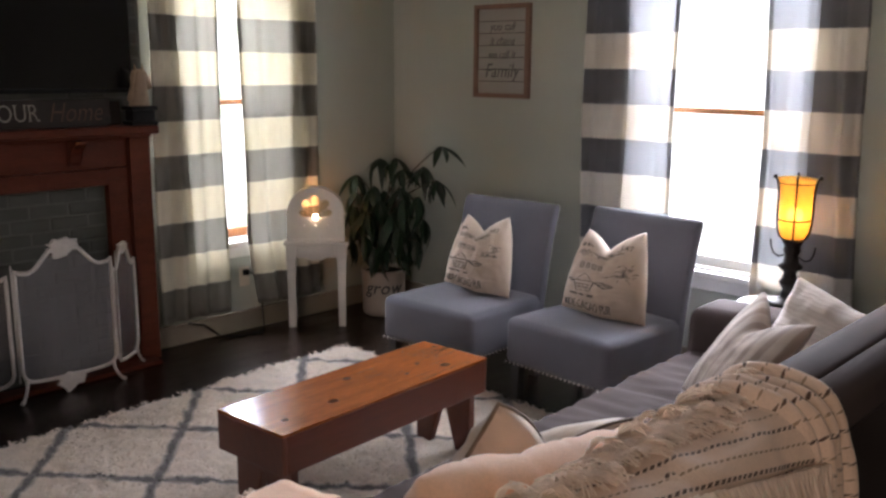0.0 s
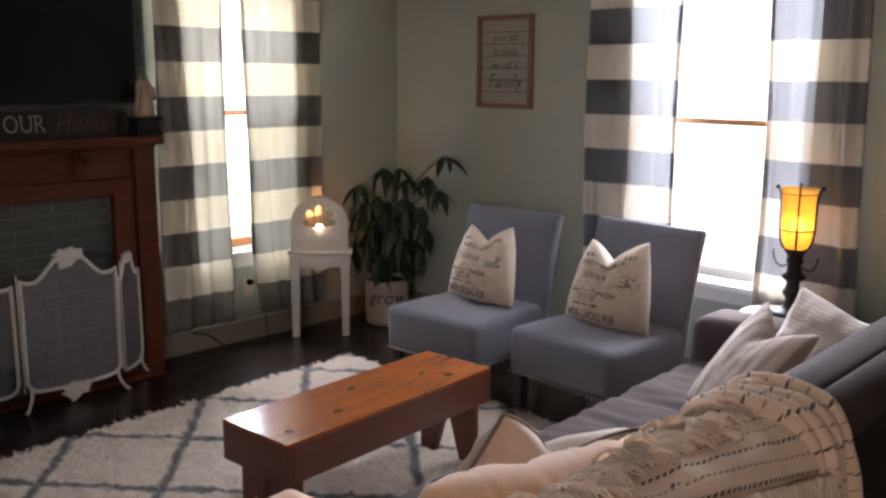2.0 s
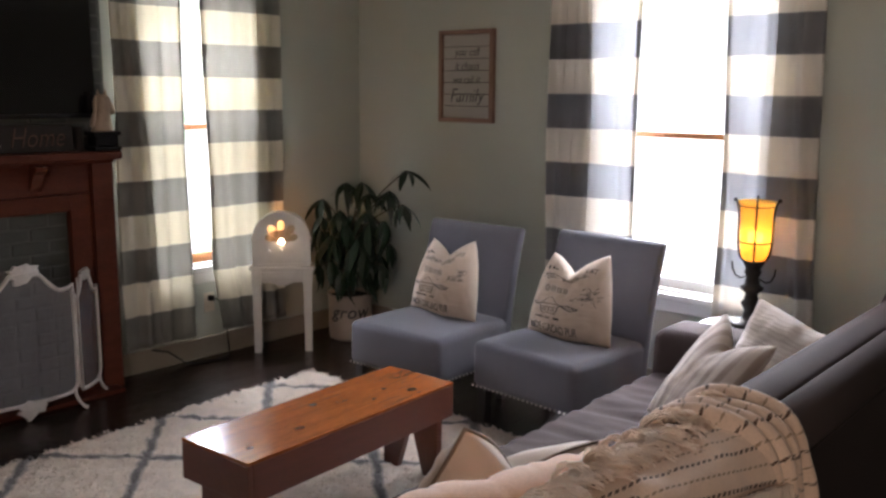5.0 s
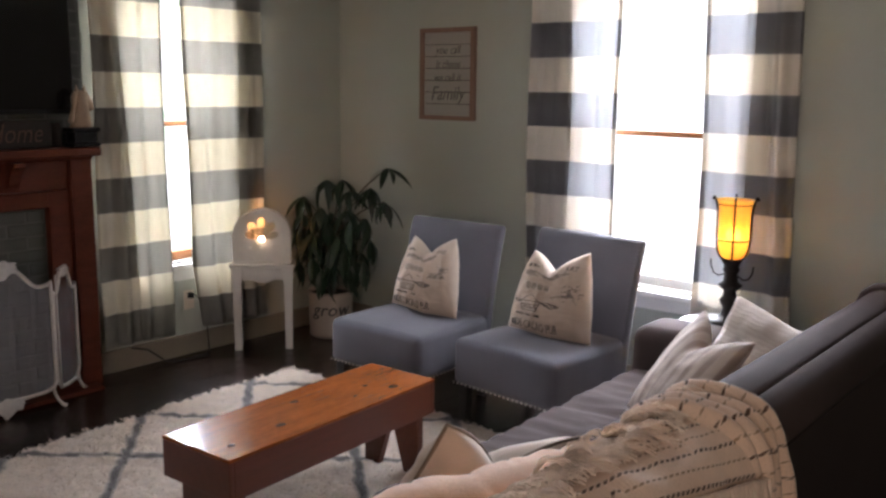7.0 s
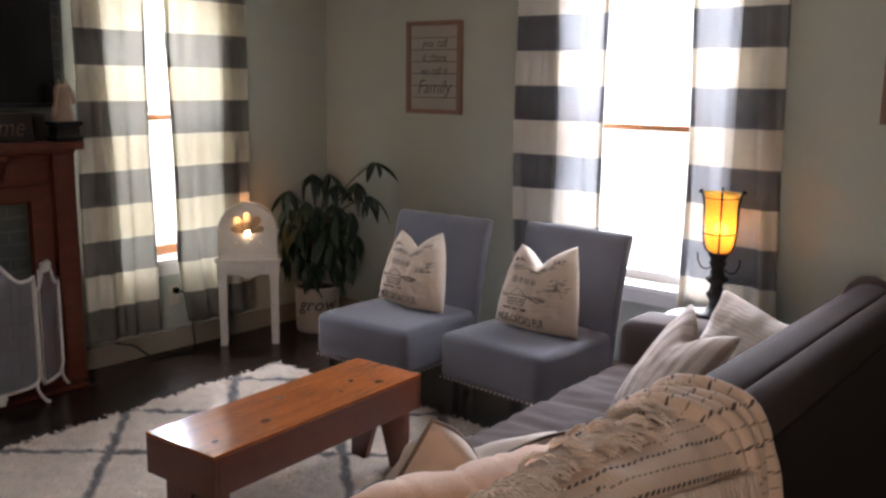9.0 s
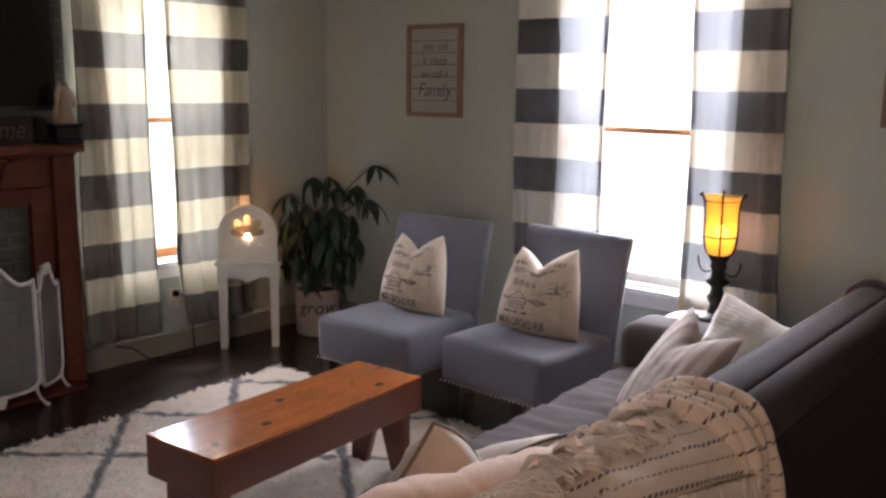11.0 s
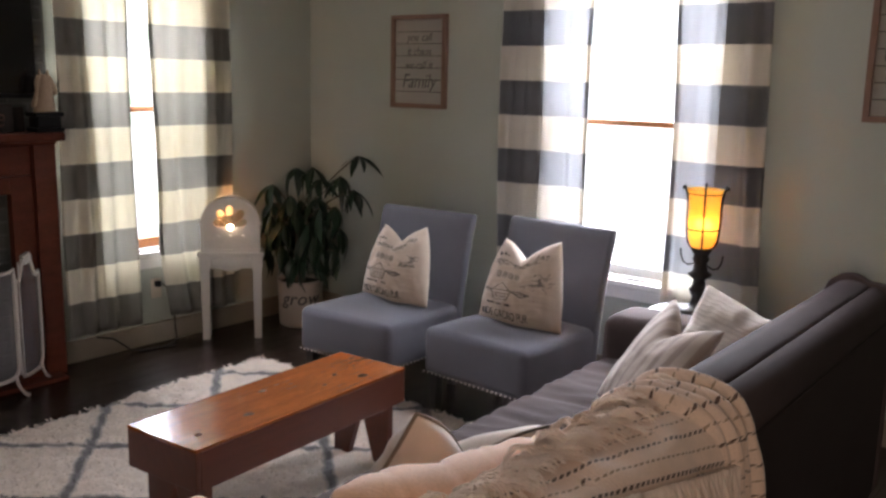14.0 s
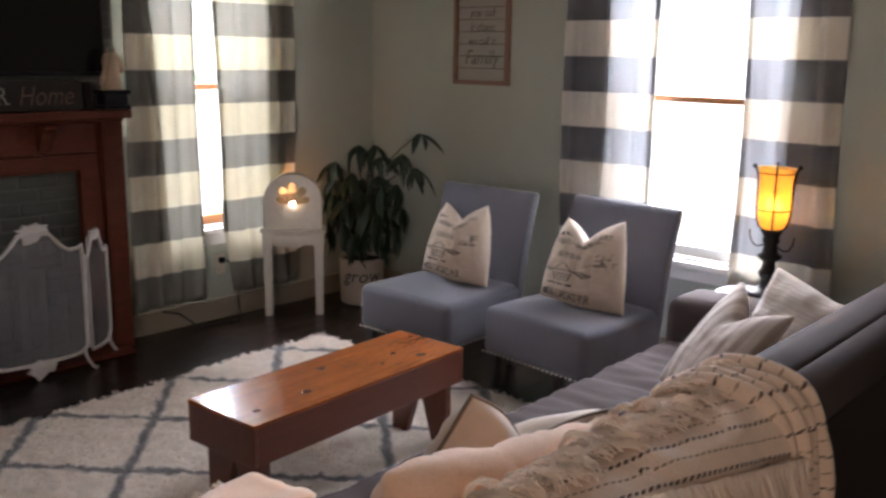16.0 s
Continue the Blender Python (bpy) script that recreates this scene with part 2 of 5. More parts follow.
def mesh_screen():
    m = bpy.data.materials.new("fine_wire_mesh")
    m.use_nodes = True
    nt = m.node_tree
    b = nt.nodes["Principled BSDF"]
    b.inputs["Base Color"].default_value = (0.30, 0.29, 0.31, 1)
    b.inputs["Roughness"].default_value = 0.6
    n = nt.nodes.new("ShaderNodeTexNoise")
    n.inputs["Scale"].default_value = 9
    tc = nt.nodes.new("ShaderNodeTexCoord")
    mp = nt.nodes.new("ShaderNodeMapping")
    mp.inputs["Scale"].default_value = (1, 5, 0.2)
    nt.links.new(tc.outputs["Object"], mp.inputs["Vector"])
    nt.links.new(mp.outputs["Vector"], n.inputs["Vector"])
    r = nt.nodes.new("ShaderNodeMapRange")
    r.inputs["From Min"].default_value, r.inputs["From Max"].default_value = 0.3, 0.7
    r.inputs["To Min"].default_value, r.inputs["To Max"].default_value = 0.10, 0.44
    nt.links.new(n.outputs["Fac"], r.inputs["Value"])
    clear = nt.nodes.new("ShaderNodeBsdfTransparent")
    mix = nt.nodes.new("ShaderNodeMixShader")
    nt.links.new(r.outputs["Result"], mix.inputs[0])
    nt.links.new(clear.outputs[0], mix.inputs[1])
    nt.links.new(b.outputs[0], mix.inputs[2])
    nt.links.new(mix.outputs[0], nt.nodes["Material Output"].inputs["Surface"])
    return m


MESH = mesh_screen()
AMBER = amber_glass()


def window_glass():
    m = bpy.data.materials.new("window_glass")
    m.use_nodes = True
    nt = m.node_tree
    clear = nt.nodes.new("ShaderNodeBsdfTransparent")
    gloss = nt.nodes.new("ShaderNodeBsdfGlossy")
    gloss.inputs["Roughness"].default_value = 0.02
    mix = nt.nodes.new("ShaderNodeMixShader")
    mix.inputs[0].default_value = 0.06
    nt.links.new(clear.outputs[0], mix.inputs[1])
    nt.links.new(gloss.outputs[0], mix.inputs[2])
    nt.links.new(mix.outputs[0], nt.nodes["Material Output"].inputs["Surface"])
    return m


GLASS = window_glass()


# ---------- mesh tools ----------
def mesh_of(name, bm, material, smooth=False):
    me = bpy.data.meshes.new(name)
    bmesh.ops.recalc_face_normals(bm, faces=bm.faces)
    bm.to_mesh(me)
    bm.free()
    me.materials.append(material)
    if smooth:
        me.polygons.foreach_set("use_smooth", [True] * len(me.polygons))
    return me


def part(name, bm, material, parent, label="", smooth=False, m=None):
    ob = new(name, bm if isinstance(bm, bpy.types.Mesh) else mesh_of(name, bm, material, smooth))
    ob.parent = parent
    if m is not None:
        ob.matrix_basis = m
    if label:
        ob["label"] = label
    return ob


def thing(name, label, category, m=None, group="", kind=""):
    ob = new(name)
    ob.empty_display_size = 0.1
    if m is not None:
        ob.matrix_basis = m
    return tagged(ob, label, category, group, kind)


def single(name, bm, material, label, category, group="", kind="", smooth=False, m=None):
    ob = new(name, mesh_of(name, bm, material, smooth))
    if m is not None:
        ob.matrix_basis = m
    return tagged(ob, label, category, group, kind)


def box(x0, y0, z0, x1, y1, z1, bevel=0.0, seg=2, bm=None):
    out = bm or bmesh.new()
    made = bmesh.ops.create_cube(out, size=1)
    vs = made["verts"]
    for v in vs:
        v.co = Vector(((x0 + x1) / 2 + v.co.x * (x1 - x0), (y0 + y1) / 2 + v.co.y * (y1 - y0), (z0 + z1) / 2 + v.co.z * (z1 - z0)))
    if bevel:
        es = list({e for v in vs for e in v.link_edges})
        bmesh.ops.bevel(out, geom=es, offset=bevel, segments=seg, affect='EDGES', profile=0.5)
    return out


def prism(points, axis, a, b, bevel=0.0):
    """A closed outline of 2D points drawn out from a to b along an axis ('x', 'y' or 'z')."""
    bm = bmesh.new()

    def at(p, d):
        return {'x': (d, p[0], p[1]), 'y': (p[0], d, p[1]), 'z': (p[0], p[1], d)}[axis]
    one = [bm.verts.new(at(p, a)) for p in points]
    two = [bm.verts.new(at(p, b)) for p in points]
    bm.faces.new(one)
    bm.faces.new(two[::-1])
    for i in range(len(points)):
        j = (i + 1) % len(points)
        bm.faces.new((one[j], one[i], two[i], two[j]))
    if bevel:
        bmesh.ops.recalc_face_normals(bm, faces=bm.faces)
        bmesh.ops.bevel(bm, geom=bm.edges[:], offset=bevel, segments=2, affect='EDGES', profile=0.5)
    return bm


def tube(points, radius, sides=8, bm=None, closed=False):
    """A round bar along a line of points; radius is a number or a function of 0..1."""
    bm = bm or bmesh.new()
    pts = [Vector(p) for p in points]
    rings, n = [], len(pts)
    side = None
    for i, p in enumerate(pts):
        a, b = (pts[i - 1], pts[(i + 1) % n]) if closed else (pts[max(i - 1, 0)], pts[min(i + 1, n - 1)])
        way = (b - a).normalized()
        if side is None:
            side = way.orthogonal().normalized()
        side = (side - way * side.dot(way)).normalized()
        up = way.cross(side)
        r = radius(i / max(n - 1, 1)) if callable(radius) else radius
        rings.append([bm.verts.new(p + r * (math.cos(k) * side + math.sin(k) * up))
                      for k in (2 * math.pi * s / sides for s in range(sides))])
    for i in range(n if closed else n - 1):
        one, two = rings[i], rings[(i + 1) % n]
        for s in range(sides):
            bm.faces.new((one[s], one[(s + 1) % sides], two[(s + 1) % sides], two[s]))
    if not closed:
        bm.faces.new(rings[0][::-1])
        bm.faces.new(rings[-1])
    return bm


def lathe(profile, sides=32, bm=None, shut=True):
    """A turned shape round z from (radius, height) pairs, bottom to top."""
    bm = bm or bmesh.new()
    rings = [[bm.verts.new((r * math.cos(2 * math.pi * s / sides), r * math.sin(2 * math.pi * s / sides), z))
              for s in range(sides)] for r, z in profile]
    for one, two in zip(rings, rings[1:]):
        for s in range(sides):
            bm.faces.new((one[s], one[(s + 1) % sides], two[(s + 1) % sides], two[s]))
    if shut:
        bm.faces.new(rings[0][::-1])
        bm.faces.new(rings[-1])
    return bm


def sheet(nu, nv, place, bm=None):
    """A grid of points place(u, v), u and v from 0 to 1."""
    bm = bm or bmesh.new()
    g = [[bm.verts.new(place(i / nu, j / nv)) for j in range(nv + 1)] for i in range(nu + 1)]
    for i in range(nu):
        for j in range(nv):
            bm.faces.new((g[i][j], g[i + 1][j], g[i + 1][j + 1], g[i][j + 1]))
    return bm


def thick(ob, depth, offset=0.0):
    s = ob.modifiers.new("thickness", 'SOLIDIFY')
    s.thickness, s.offset = depth, offset
    return ob


def flat_shape(splines, depth, name="shape"):
    """A plate in the xy plane bounded by closed outlines (holes inside the first one), as a mesh."""
    cu = bpy.data.curves.new(name, 'CURVE')
    cu.dimensions, cu.fill_mode, cu.extrude = '2D', 'BOTH', depth / 2
    for pts in splines:
        sp = cu.splines.new('POLY')
        sp.points.add(len(pts) - 1)
        for p, q in zip(sp.points, pts):
            p.co = (q[0], q[1], 0, 1)
        sp.use_cyclic_u = True
    return curve_mesh(cu)


def curve_mesh(cu):
    ob = bpy.data.objects.new("temporary", cu)
    scene.collection.objects.link(ob)
    bpy.context.view_layer.update()
    me = bpy.data.meshes.new_from_object(ob.evaluated_get(bpy.context.evaluated_depsgraph_get()))
    bpy.data.objects.remove(ob)
    bpy.data.curves.remove(cu)
    return me


def words(text, size, depth=0.0, shear=0.0, spacing=1.0, bold=0.0):
    """Lettering in the xy plane, centred, as a bmesh."""
    cu = bpy.data.curves.new("words", 'FONT')
    cu.body, cu.size, cu.extrude, cu.shear, cu.space_character = text, size, depth, shear, spacing
    cu.align_x, cu.align_y, cu.resolution_u, cu.offset = 'CENTER', 'CENTER', 3, bold
    me = curve_mesh(cu)
    bm = bmesh.new()
    bm.from_mesh(me)
    bpy.data.meshes.remove(me)
    return bm


def rounded(path, rounds=2):
    for _ in range(rounds):
        out = [path[0]]
        for a, b in zip(path, path[1:]):
            out += [(a[0] * .75 + b[0] * .25, a[1] * .75 + b[1] * .25), (a[0] * .25 + b[0] * .75, a[1] * .25 + b[1] * .75)]
        path = out + [path[-1]]
    return path


# ---------- the room ----------
def wall_with_opening(name, axis, label, plane, out, a0, a1, o0, o1):
    """A wall 0.16 thick made of four pieces round a window opening."""
    bm = bmesh.new()
    p0, p1 = sorted((plane, plane + out))
    for u0, u1, z0, z1 in ((a0, o0, 0, TOP), (o1, a1, 0, TOP), (o0, o1, 0, SILL), (o0, o1, HEAD, TOP)):
        if axis == 'x':
            box(p0, u0, z0, p1, u1, z1, bm=bm)
        else:
            box(u0, p0, z0, u1, p1, z1, bm=bm)
    bmesh.ops.remove_doubles(bm, verts=bm.verts, dist=1e-5)
    return single(name, bm, WALL, label, "wall", kind="structure")


wall_with_opening("wall_west", 'x', "sage green painted wall with a window beside the fireplace", W, -0.16, SOUTH, N, *WIN_W)
wall_with_opening("wall_north", 'y', "sage green painted wall with a wide window and framed signs", N, 0.16, W - 0.16, EAST, *WIN_N)
single("wall_east", box(EAST, SOUTH, 0, EAST + 0.12, N, TOP), WALL, "plain sage green painted wall", "wall", kind="structure")
# opening made up in the unseen wall to let the fill lamp in
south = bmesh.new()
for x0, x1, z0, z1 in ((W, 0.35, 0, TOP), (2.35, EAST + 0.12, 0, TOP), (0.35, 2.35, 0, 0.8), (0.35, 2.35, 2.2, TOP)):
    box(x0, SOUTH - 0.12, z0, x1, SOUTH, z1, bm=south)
single("wall_south", south, WALL, "sage green painted wall with an unseen opening added for fill light", "wall", kind="structure")
single("ceiling", box(W - 0.16, SOUTH - 0.12, TOP, EAST + 0.12, N + 0.16, TOP + 0.1), WHITE, "plain white painted ceiling", "ceiling", kind="structure")
floor = single("floor", box(W - 0.16, SOUTH - 0.12, -0.12, EAST + 0.12, N + 0.16, -0.012), SUBFLOOR,
               "very dark espresso hardwood plank floor", "floor", kind="structure")


def daylight_haze(name, strength, tint):
    """The overexposed outdoors: pale sky with a hint of foliage low down."""
    m = bpy.data.materials.new(name)
    m.use_nodes = True
    nt = m.node_tree
    nt.nodes.remove(nt.nodes["Principled BSDF"])
    em = nt.nodes.new("ShaderNodeEmission")
    em.inputs["Strength"].default_value = strength
    tc = nt.nodes.new("ShaderNodeTexCoord")
    n = nt.nodes.new("ShaderNodeTexNoise")
    n.inputs["Scale"].default_value, n.inputs["Detail"].default_value = 2.2, 4
    nt.links.new(tc.outputs["Object"], n.inputs["Vector"])
    r = nt.nodes.new("ShaderNodeMapRange")
    r.inputs["From Min"].default_value, r.inputs["From Max"].default_value = 0.50, 0.68
    nt.links.new(n.outputs["Fac"], r.inputs["Value"])
    nt.links.new(two_tone(nt.nodes, nt.links.new, r.outputs["Result"], (1.0, 1.0, 0.99), tint), em.inputs["Color"])
    nt.links.new(em.outputs[0], nt.nodes["Material Output"].inputs["Surface"])
    return m


single("backdrop_west", box(W - 5.05, -2, -0.5, W - 5.0, 9, 7), daylight_haze("bright_garden_haze", 2.6, (0.28, 0.42, 0.25)), "overexposed pale garden daylight outside the window", "backdrop", kind="structure")
single("backdrop_north", box(-9, N + 5.0, -0.5, 6, N + 5.05, 7), daylight_haze("bright_sky_haze", 2.6, (0.85, 0.95, 0.9)), "overexposed white daylight outside the window", "backdrop", kind="structure")
single("ground", box(-60, -60, -0.6, 60, 60, -0.5), mat("lawn", (0.06, 0.10, 0.03), 0.9, vary=0.4, scale=2), "green lawn outside the windows", "ground", kind="structure")

for nm, b in (("baseboard_west", box(W, 2.48, 0, W + 0.018, N, 0.13, 0.004)),
              ("baseboard_north", box(W + 0.018, N - 0.018, 0, EAST, N, 0.13, 0.004))):
    single(nm, b, BASE, "beige painted wooden baseboard", "baseboard", kind="structure")


def window(name, along, label):
    """A double-hung window: oak sashes, white sill and apron, panes. Built with x along the wall and y pointing outwards."""
    o0, o1 = WIN_W if along == 'y' else WIN_N
    half = (o1 - o0) / 2
    m = pose(W, (o0 + o1) / 2, 0, 0, 0, 90) if along == 'y' else pose((o0 + o1) / 2, N, 0)
    win = thing(name, label, "window", m, kind="structure")
    e = 0.002
    for x0, x1, z0, z1 in ((-half + e, -half + 0.03, SILL + .02, HEAD - e), (half - 0.03, half - e, SILL + .02, HEAD - e), (-half + 0.03, half - 0.03, HEAD - 0.03, HEAD - e)):
        part("jamb", box(x0, 0.012, z0, x1, 0.15, z1, 0.003), TRIM, win, "white painted jamb")
    part("window_sill", box(-half - 0.07, -0.05, SILL - 0.03, half + 0.07, -0.002, SILL + 0.006, 0.006), TRIM, win, "white painted sill")
    part("sill_board", box(-half + e, -0.002, SILL + 0.001, half - e, 0.15, SILL + 0.02, 0.002), TRIM, win, "white painted inner sill board")
    part("apron", box(-half - 0.04, -0.018, SILL - 0.10, half + 0.04, -0.002, SILL - 0.03, 0.004), TRIM, win, "white painted apron")
    for nm, z0, z1, y0 in (("lower_sash", SILL + 0.02, RAIL + 0.02, 0.05), ("upper_sash", RAIL - 0.015, HEAD - 0.03, 0.09)):
        w = half - 0.03
        sash = part(nm, box(-w, y0, z0, -w + 0.035, y0 + 0.035, z1, 0.003), SASH, win, "golden oak sash")
        part("stile", box(w - 0.035, y0, z0, w, y0 + 0.035, z1, 0.003), SASH, sash)
        # north window's lower rail is white: daylight glare put into its colour
        part("bottom_rail", box(-w + 0.035, y0, z0, w - 0.035, y0 + 0.035, z0 + (0.055 if nm == "lower_sash" else 0.03), 0.003), TRIM if along == 'x' and nm == "lower_sash" else SASH, sash)
        part("top_rail", box(-w + 0.035, y0, z1 - 0.03, w - 0.035, y0 + 0.035, z1, 0.003), SASH, sash)
        pane = part("pane", box(-w + 0.03, y0 + 0.015, z0 + 0.03, w - 0.03, y0 + 0.019, z1 - 0.025), GLASS, sash)
        pane.visible_shadow = False
    return win


window("window_1", 'y', "double-hung window with golden oak sashes and white sill")
window("window_2", 'x', "wide double-hung window with golden oak sashes and white sill")


# ---------- curtains ----------
def curtain(name, along, u0, u1, folds, material, label, seed, top=2.40, bottom=0.175, inner=1, flare=0.0, depth=0.013, hang=0.060, stop=0.0, backed=0.0, tuck=0.0, slant=0.0):
    """A hanging panel from u0 to u1 along a wall. inner: the side (+1 or -1) on which the leading hem hangs."""
    rnd = random.Random(seed)
    ph = [rnd.uniform(0, 6.28) for _ in range(6)]

    def off(s, z):
        loose = 0.65 + 0.35 * (top - z) / (top - bottom)
        a = math.sin(6.283 * folds * s + ph[0]) + 0.45 * math.sin(6.283 * folds * 1.73 * s + ph[1] + 0.5 * z)
        return depth * loose * a + 0.012 * math.sin(3 * z + ph[2] + 5 * s)

    def put(s, z, extra=0.0):
        wide = 1 + flare * (top - z)
        u = u0 + (u1 - u0) * (s * wide if inner < 0 else 1 - (1 - s) * wide) if flare else u0 + (u1 - u0) * s
        u += 0.008 * math.sin(9 * s + 2.2 * z + ph[3])
        u += tuck * max(0.0, 0.60 - z) * (1 - s)
        if stop:
            u += max(0.0, stop - u) * min(1.0, max(0.0, (1.48 - z) / 0.12))
        d = hang + off(s, z) + extra
        return Vector((W + d, u, z)) if along == 'y' else Vector((u, N - d, z))

    cloth = sheet(90, 46, lambda s, t: put(s, bottom + (top - bottom) * t))
    ob = thing(name, label, "curtain", group="banded curtains")
    thick(part("panel", cloth, material, ob, smooth=True), 0.0016)
    s0, s1 = (0.955, 0.999) if inner > 0 else (0.001, 0.045)
    hem = sheet(4, 46, lambda s, t: put(s0 + (s1 - s0) * s, bottom + 0.004 + (top - bottom) * t * 0.999, -0.006))
    thick(part("side_hem", hem, material, ob, "doubled side hem", smooth=True), 0.003)
    for k in range(3 if backed else 0):
        # the outer edge is gathered in flat pleats, one upon another; the gather widens downwards by slant
        def pleat(a, t, front=0.007 + 0.006 * k, reach=(1.0, 0.68, 0.36)[k]):
            share = backed * reach * (1 + slant * (1 - t)) + 0.012 * math.sin(4 * t + 2 * k)
            q = 0.002 + share * a
            return put(q if inner > 0 else 1 - q, bottom + 0.002 + (top - bottom) * t * 0.999, front + 0.006 * a * math.sin(1.5 * a))
        thick(part("return_fold", sheet(30, 46, pleat), material, ob, "outer edge gathered in pleats", smooth=True), 0.0016)
    foot = sheet(60, 3, lambda s, t: put(0.01 + 0.98 * s, bottom + 0.002 + 0.07 * t, -0.005))
    thick(part("bottom_hem", foot, material, ob, "doubled bottom hem", smooth=True), 0.002)
    return ob


curtain("curtain", 'y', 2.485, 2.94, 3.3, CURTAIN_W, "grey and ivory banded linen curtain panel beside the fireplace", 3, inner=1, flare=-0.02, stop=2.47, backed=0.38, slant=0.35, hang=0.11)
curtain("curtain", 'y', 3.088, 3.635, 3.4, CURTAIN_W, "grey and ivory banded linen curtain panel near the corner", 5, inner=-1, backed=0.32, tuck=0.20, bottom=0.178, hang=0.11)
curtain("curtain", 'x', -3.06, -2.50, 3.4, CURTAIN_N, "grey and white banded linen curtain panel behind the chairs", 7, inner=1, backed=0.44)
curtain("curtain", 'x', -2.01, -1.555, 3.3, CURTAIN_N, "grey and white banded linen curtain panel behind the lamp", 9, inner=-1, flare=0.075, backed=0.48)
for along, u0, u1 in (('y', 2.44, 3.76), ('x', -3.14, -1.42)):
    rod = thing("curtain_rod", "dark bronze curtain rod holding banded panels", "curtain rod")
    p = (lambda u, d, z: (W + d, u, z)) if along == 'y' else (lambda u, d, z: (u, N - d, z))
    d = 0.11 if along == 'y' else 0.06
    part("pole", tube([p(u0, d, 2.385), p(u1, d, 2.385)], 0.011, 12), IRON, rod, smooth=True)
    for u in (u0 + 0.03, u1 - 0.03):
        part("bracket", tube([p(u, 0.0, 2.36), p(u, d / 2, 2.36), p(u, d, 2.378)], 0.007, 8), IRON, rod, smooth=True)


# ---------- fireplace wall ----------
FY0, FY1 = 0.57, 2.455      # outer edges of the mantel's pilasters
FX = -4.60                  # front of the pilasters
OY0, OY1, OTOP = 0.80, 2.215, 1.012
fireplace = thing("fireplace", "dark cherry wood mantel round a grey painted brick firebox", "fireplace", pose(W, 1.51, 0), kind="structure")


def fp(name, x0, y0, z0, x1, y1, z1, bevel=0.004, label="", material=None):
    return part(name, box(x0 - W, y0 - 1.51, z0, x1 - W, y1 - 1.51, z1, bevel), material or CHERRY, fireplace, label)


for y0, y1 in ((FY0, FY0 + 0.12), (FY1 - 0.12, FY1)):
    fp("pilaster", W + 0.003, y0, 0.0, FX, y1, 1.262)
fp("inner_board", W + 0.08, FY0 + 0.12, 0, FX - 0.022, OY0, OTOP + 0.09, 0.003)
fp("inner_board", W + 0.08, OY1, 0, FX - 0.022, FY1 - 0.12, OTOP + 0.09, 0.003)
fp("lintel_moulding", W + 0.08, OY0, OTOP, FX - 0.014, OY1, OTOP + 0.09, 0.008)
fp("frieze", W + 0.08, FY0 + 0.12, OTOP + 0.092, FX - 0.03, FY1 - 0.12, 1.262, 0.002)
fp("cove_moulding", W + 0.003, FY0 - 0.003, 1.262, FX + 0.02, FY1 + 0.001, 1.284, 0.008)
fp("mantel_shelf", W + 0.003, FY0 - 0.01, 1.284, FX + 0.11, FY1 + 0.004, 1.330, 0.010)
for y in (1.01, 2.04):
    pts = [(0, 1.2615), (0.10, 1.2615), (0.098, 1.24), (0.06, 1.22), (0.035, 1.185), (0.022, 1.15), (0.0, 1.125)]
    part("corbel", prism([(FX - 0.03 - W + a, b) for a, b in pts], 'y', y - 1.51 - 0.03, y - 1.51 + 0.03, 0.003), CHERRY, fireplace)
fp("brick_backing", W + 0.003, FY0 + 0.06, 0.0, W + 0.0705, FY1 - 0.06, OTOP + 0.1, 0, "grey mortar bed", MORTAR)
fp("hearth_board", FX + 0.002, FY0 + 0.05, 0.0, FX + 0.105, FY1 - 0.05, 0.022, 0.004, "low cherry wood hearth edging")

chimney = single("chimney_breast", box(W + 0.003, 0.42, 1.332, W + 0.0625, 2.475, TOP - 0.003), MORTAR, "dark grey painted brick chimney breast above the mantel", "chimney", kind="structure")


def brick_mesh(w, h, d):
    me = mesh_of("brick", box(-d / 2, -w / 2, -h / 2, d / 2, w / 2, h / 2, 0.004, 1), BRICK)
    return me


rb = random.Random(4)
whole, half_brick = brick_mesh(0.193, 0.060, 0.02), brick_mesh(0.092, 0.060, 0.02)


def brickwork(owner, origin, x, y0, y1, z0, z1):
    row, z = 0, z0 + 0.033
    while z < z1:
        y = y0 - (0.1015 if row % 2 else 0.0)
        while y < y1:
            a, b = max(y, y0), min(y + 0.193, y1)
            if b - a > 0.06:
                me = whole if b - a > 0.15 else half_brick
                part("brick", me, None, owner, m=pose(x + rb.uniform(-0.002, 0.002) - origin[0], (a + b) / 2 - origin[1], z - origin[2],
                                                     rb.uniform(-.6, .6), 0, rb.uniform(-.5, .5)))
            y += 0.203
        z += 0.0705
        row += 1


brickwork(fireplace, (W, 1.51, 0), W + 0.064, OY0 + 0.004, OY1 - 0.004, 0.02, OTOP - 0.02)
brickwork(chimney, (0, 0, 0), W + 0.056, 1.86, 2.47, 1.334, 2.5)

# the television
tv = thing("television", "large black flat television mounted above the mantel", "television", pose(W, 1.55, 0))
part("cabinet", box(0.075, -0.815, 1.515, 0.115, 0.815, 2.46, 0.006), BLACK, tv)
part("display", box(0.1155, -0.838, 1.523, 0.121, 0.838, 2.470, 0.002), BLACK_GLASS, tv, "switched-off black screen")
part("bezel", box(0.115, -0.838, 1.500, 0.123, 0.838, 1.522, 0.002), BEZEL, tv)
part("wall_mount", box(0.012 + 0.05, -0.2, 1.8, 0.0745, 0.2, 2.2, 0.002), BLACK, tv, "steel wall mount")

